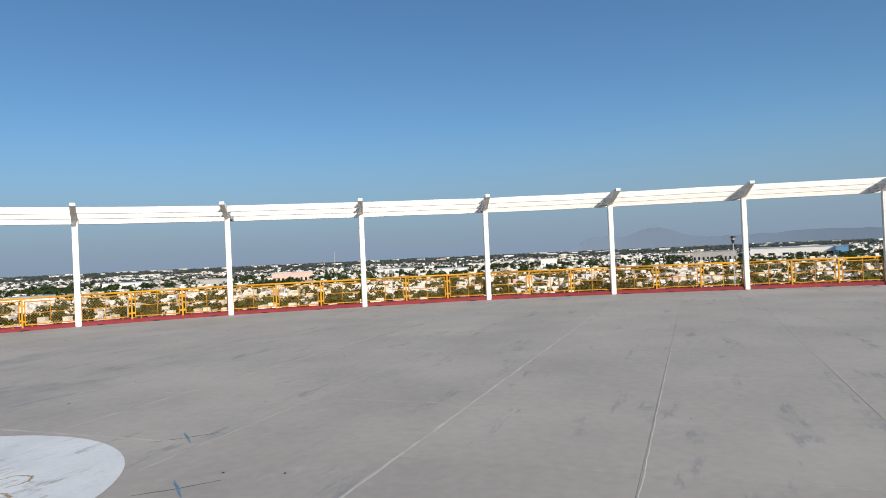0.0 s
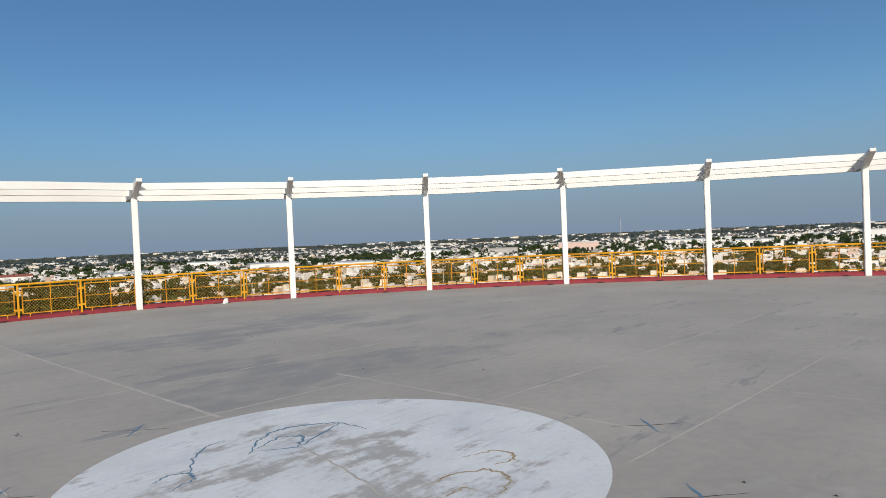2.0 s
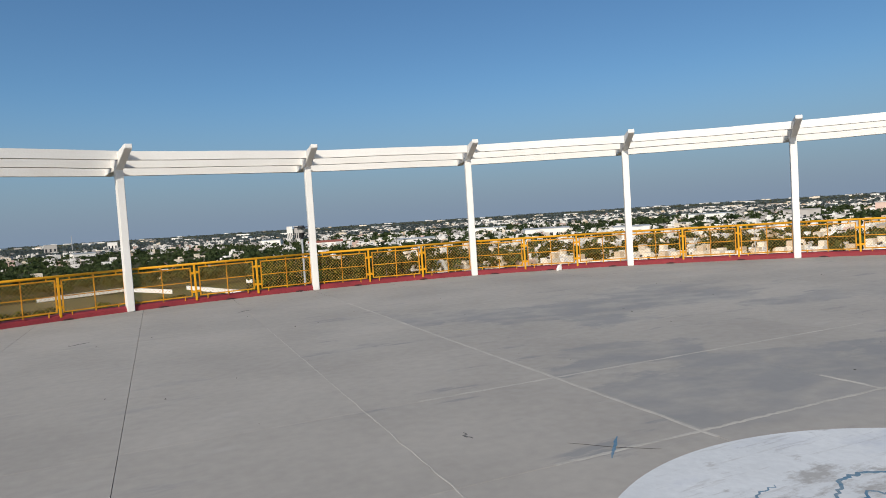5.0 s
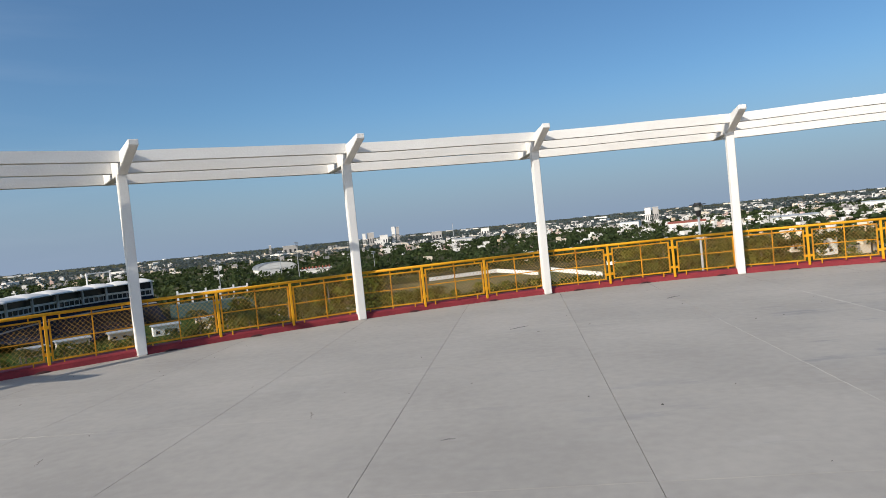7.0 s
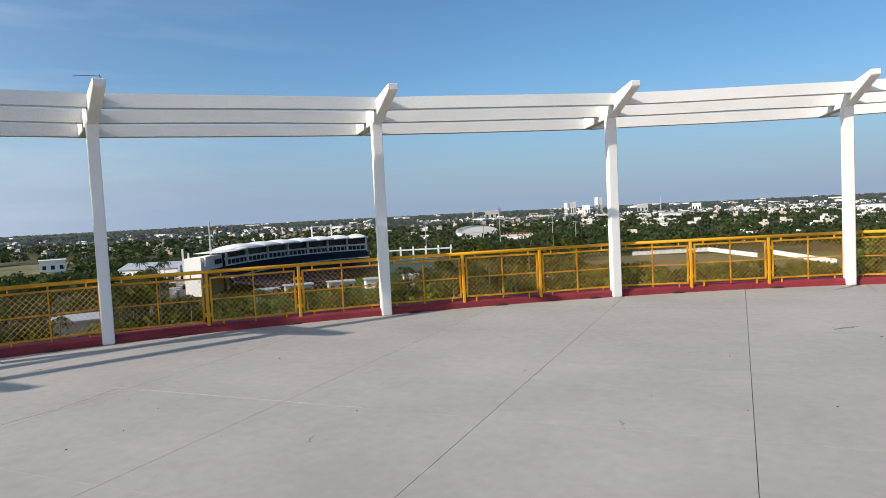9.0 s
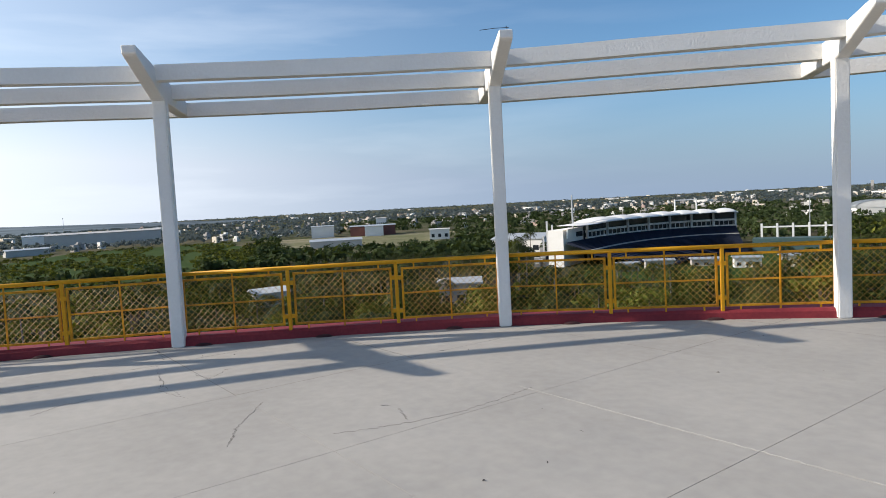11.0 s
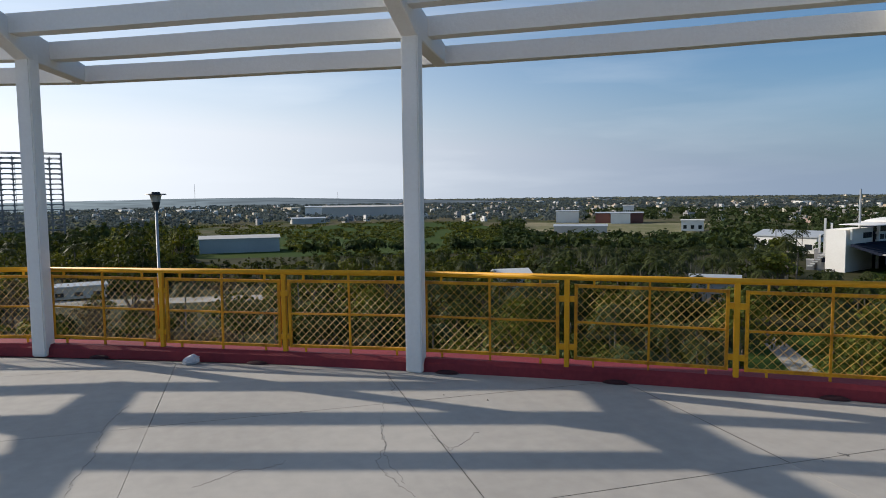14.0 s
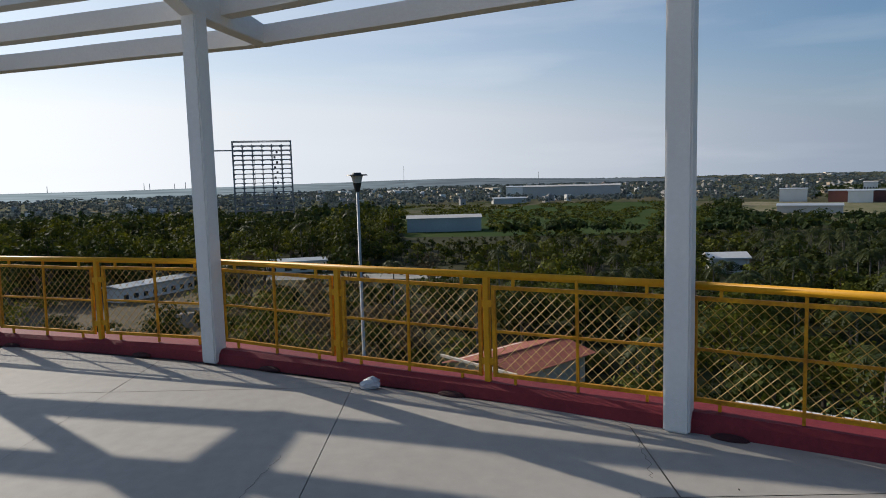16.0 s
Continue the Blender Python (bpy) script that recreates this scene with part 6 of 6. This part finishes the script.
tagged(new("wood_crowns", mid_leaf.mesh("wood_crowns", [M_LEAF, M_LEAF2, M_DRYLEAF])), "dense green crowns of the park trees", "trees", kind="stuff")
tagged(new("palm_crowns", mid_palm.mesh("palm_crowns", [M_PALM])), "palm crowns of the grove", "palms", kind="stuff")

far = Heap()
FAR = []
for n in range(7):
    h = Heap()
    r = np.random.default_rng(400 + n)
    for b in range(3):
        c = (r.uniform(-2.5, 2.5), r.uniform(-2.5, 2.5), r.uniform(2.6, 4.8))
        add_quads(h, leaf_quads(r, c, (2.6, 2.6, 2.0), 8, 1.35))
    FAR.append(h)
THIN = []
for n in range(5):
    h = Heap()
    r = np.random.default_rng(430 + n)
    for b in range(2):
        c = (r.uniform(-2.5, 2.5), r.uniform(-2.5, 2.5), r.uniform(2.4, 4.2))
        add_quads(h, leaf_quads(r, c, (2.9, 2.9, 1.8), 7, 1.7))
    THIN.append(h)
# garden and street trees among the nearest houses
for k in range(620):
    a, d = rng.uniform(-203, -104), rng.uniform(200, 400)
    x, y = spot((6, -16), a, d)
    if not clear(x, y, 2) or noise.noise((x * 0.02, y * 0.02, 1.1)) < -0.1 - (0.4 if d < 250 else 0):
        continue
    w, c = LOWMID[int(rng.integers(len(LOWMID)))]
    sc = rng.uniform(0.35, 0.72)
    stamp(far, c, x, y, sc, rng.uniform(0, 6.3), 0)
    stamp(far, w, x, y, sc, 0.0, 2)
placed = 0
for k in range(30000):
    a = rng.uniform(-203, 36)
    d = 300 + 2100 * rng.random() ** 1.35
    x, y = spot((6, -16), a, d)
    urban = a > -205 and a < -105 or a > 150
    if open_land(x, y) or not clear(x, y, 3):
        continue
    grove = noise.noise((x * 0.006, y * 0.006, 3.3))
    keep = ((0.30 if d < 560 else 0.45) if grove < 0.18 else 0.9) if urban else (0.9 if a < -48 else 0.85)
    if d > 330 and rng.random() > keep:
        continue
    if placed > 20000:
        break
    placed += 1
    # distant trees take the haze-tinted material, sooner below the sun
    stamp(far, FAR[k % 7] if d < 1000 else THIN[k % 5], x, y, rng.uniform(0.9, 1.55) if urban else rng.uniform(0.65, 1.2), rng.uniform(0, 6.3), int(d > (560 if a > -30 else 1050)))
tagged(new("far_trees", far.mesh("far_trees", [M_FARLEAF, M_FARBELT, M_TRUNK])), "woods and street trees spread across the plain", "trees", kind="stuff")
# belts of woodland near the horizon, in the haze-tinted leaf colour
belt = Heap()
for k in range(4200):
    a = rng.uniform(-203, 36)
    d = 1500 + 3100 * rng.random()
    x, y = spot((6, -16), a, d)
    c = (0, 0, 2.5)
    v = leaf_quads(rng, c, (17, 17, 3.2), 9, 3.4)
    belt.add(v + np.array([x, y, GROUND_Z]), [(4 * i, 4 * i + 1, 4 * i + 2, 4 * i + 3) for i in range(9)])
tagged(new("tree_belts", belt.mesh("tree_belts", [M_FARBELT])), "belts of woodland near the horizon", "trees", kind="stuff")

# tall thin trees on the near plain, ahead of the steel frame
tall = Heap()
for k in range(160):
    a, d = rng.uniform(2.6, 33), rng.uniform(290, 420)
    x, y = spot(E16, a, d)
    if not clear(x, y, 4):
        continue
    hh = rng.uniform(9, 15) if not 9.5 < a < 17 else rng.uniform(6, 9.5)
    for b in range(5):
        z = hh * (0.35 + 0.13 * b)
        v = leaf_quads(rng, (rng.uniform(-1, 1), rng.uniform(-1, 1), z), (2.6 - 0.3 * b, 2.6 - 0.3 * b, 2.2), 12, 1.1)
        tall.add(v + np.array([x, y, GROUND_Z]), [(4 * i, 4 * i + 1, 4 * i + 2, 4 * i + 3) for i in range(12)])
    limb(tall, (x, y, GROUND_Z), (x, y, GROUND_Z + hh * 0.8), 0.3, 0.1, 0, 4)
tagged(new("tall_trees", tall.mesh("tall_trees", [M_FARLEAF])), "row of tall dark trees on the plain", "trees", kind="stuff")

# low scrub over the green field
scrub = Heap()
for k in range(6000):
    a, d = rng.uniform(-25, 3.2), rng.uniform(300, 650)
    if rng.random() < 0.4 * (d - 330) / 320 or noise.noise((a * 0.6, d * 0.012, 7.7)) < -0.15:
        continue
    x, y = spot(E16, a, d)
    if not clear(x, y, 3):
        continue
    r = rng.uniform(0.6, 2.0)
    v = leaf_quads(rng, (0, 0, r * 0.3), (r, r, r * 0.55), 9, r * 0.5)
    scrub.add(v + np.array([x, y, GROUND_Z]), [(4 * i, 4 * i + 1, 4 * i + 2, 4 * i + 3) for i in range(9)], int(rng.random() < 0.7))
tagged(new("scrub", scrub.mesh("scrub", [M_LEAF, M_LEAF2])), "low green scrub over the field", "bushes", kind="stuff")
# undergrowth between the park's trees
under = Heap()
for k in range(3000):
    a, d = rng.uniform(-112, 34), math.sqrt(rng.uniform(45 ** 2, 240 ** 2))
    x, y = spot((8, -17), a, d)
    if open_land(x, y) or not clear(x, y, 1) or math.hypot(x / (SEMI_X + 12), y / (SEMI_Y + 12)) < 1:
        continue
    r = rng.uniform(1.0, 2.6)
    if -45 < a < -17 and 130 < d < 250 and rng.random() < 0.6:
        continue
    v = leaf_quads(rng, (0, 0, r * 0.35), (r, r, r * 0.6), 14, r * 0.34)
    under.add(v + np.array([x, y, GROUND_Z]), [(4 * i, 4 * i + 1, 4 * i + 2, 4 * i + 3) for i in range(14)], int(rng.random() < 0.3))
tagged(new("undergrowth_bushes", under.mesh("undergrowth_bushes", [M_LEAF, M_LEAF2])), "bushes that fill the gaps beneath the park trees", "bushes", kind="stuff")

# ---- distant hills: a backdrop with the haze in its colour ----
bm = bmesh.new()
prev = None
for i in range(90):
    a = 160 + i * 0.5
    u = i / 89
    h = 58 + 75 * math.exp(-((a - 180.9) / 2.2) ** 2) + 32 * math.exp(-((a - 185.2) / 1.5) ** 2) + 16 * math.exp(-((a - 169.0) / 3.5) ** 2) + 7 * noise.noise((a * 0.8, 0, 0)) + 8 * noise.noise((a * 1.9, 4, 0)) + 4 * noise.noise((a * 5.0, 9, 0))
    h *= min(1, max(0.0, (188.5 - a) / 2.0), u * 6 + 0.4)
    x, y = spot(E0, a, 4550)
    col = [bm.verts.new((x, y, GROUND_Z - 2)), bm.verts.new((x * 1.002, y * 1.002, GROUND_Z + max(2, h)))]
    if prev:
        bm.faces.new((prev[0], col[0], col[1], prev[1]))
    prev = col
tagged(part("backdrop", bm, M_MOUNT), "mountain backdrop on the horizon, tinted blue-grey with painted haze", "hills", kind="structure")
# glowing strip with painted haze, standing before the low land under the sun
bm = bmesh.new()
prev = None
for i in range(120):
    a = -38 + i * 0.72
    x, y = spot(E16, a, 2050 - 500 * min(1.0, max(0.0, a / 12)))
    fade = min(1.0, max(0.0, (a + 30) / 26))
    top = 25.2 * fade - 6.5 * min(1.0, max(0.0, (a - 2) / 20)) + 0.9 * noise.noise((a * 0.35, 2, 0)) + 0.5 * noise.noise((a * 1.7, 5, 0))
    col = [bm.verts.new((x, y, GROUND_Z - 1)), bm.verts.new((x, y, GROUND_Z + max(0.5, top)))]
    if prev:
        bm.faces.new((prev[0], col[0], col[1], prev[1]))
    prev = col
tagged(part("backdrop", bm, M_INHAZE), "glowing backdrop strip painted as haze over the low plain", "plain", kind="structure")
# refinery stacks far off on the plain
for az, h in ((29, 26), (22.5, 34), (22.1, 30), (20.3, 24), (19.5, 36), (19.0, 34), (17.9, 40), (17.6, 36)):
    mast("chimney", "faint chimney of far industrial works", *spot(E16, az, 2900), h * 0.42 + 25, 1.6)
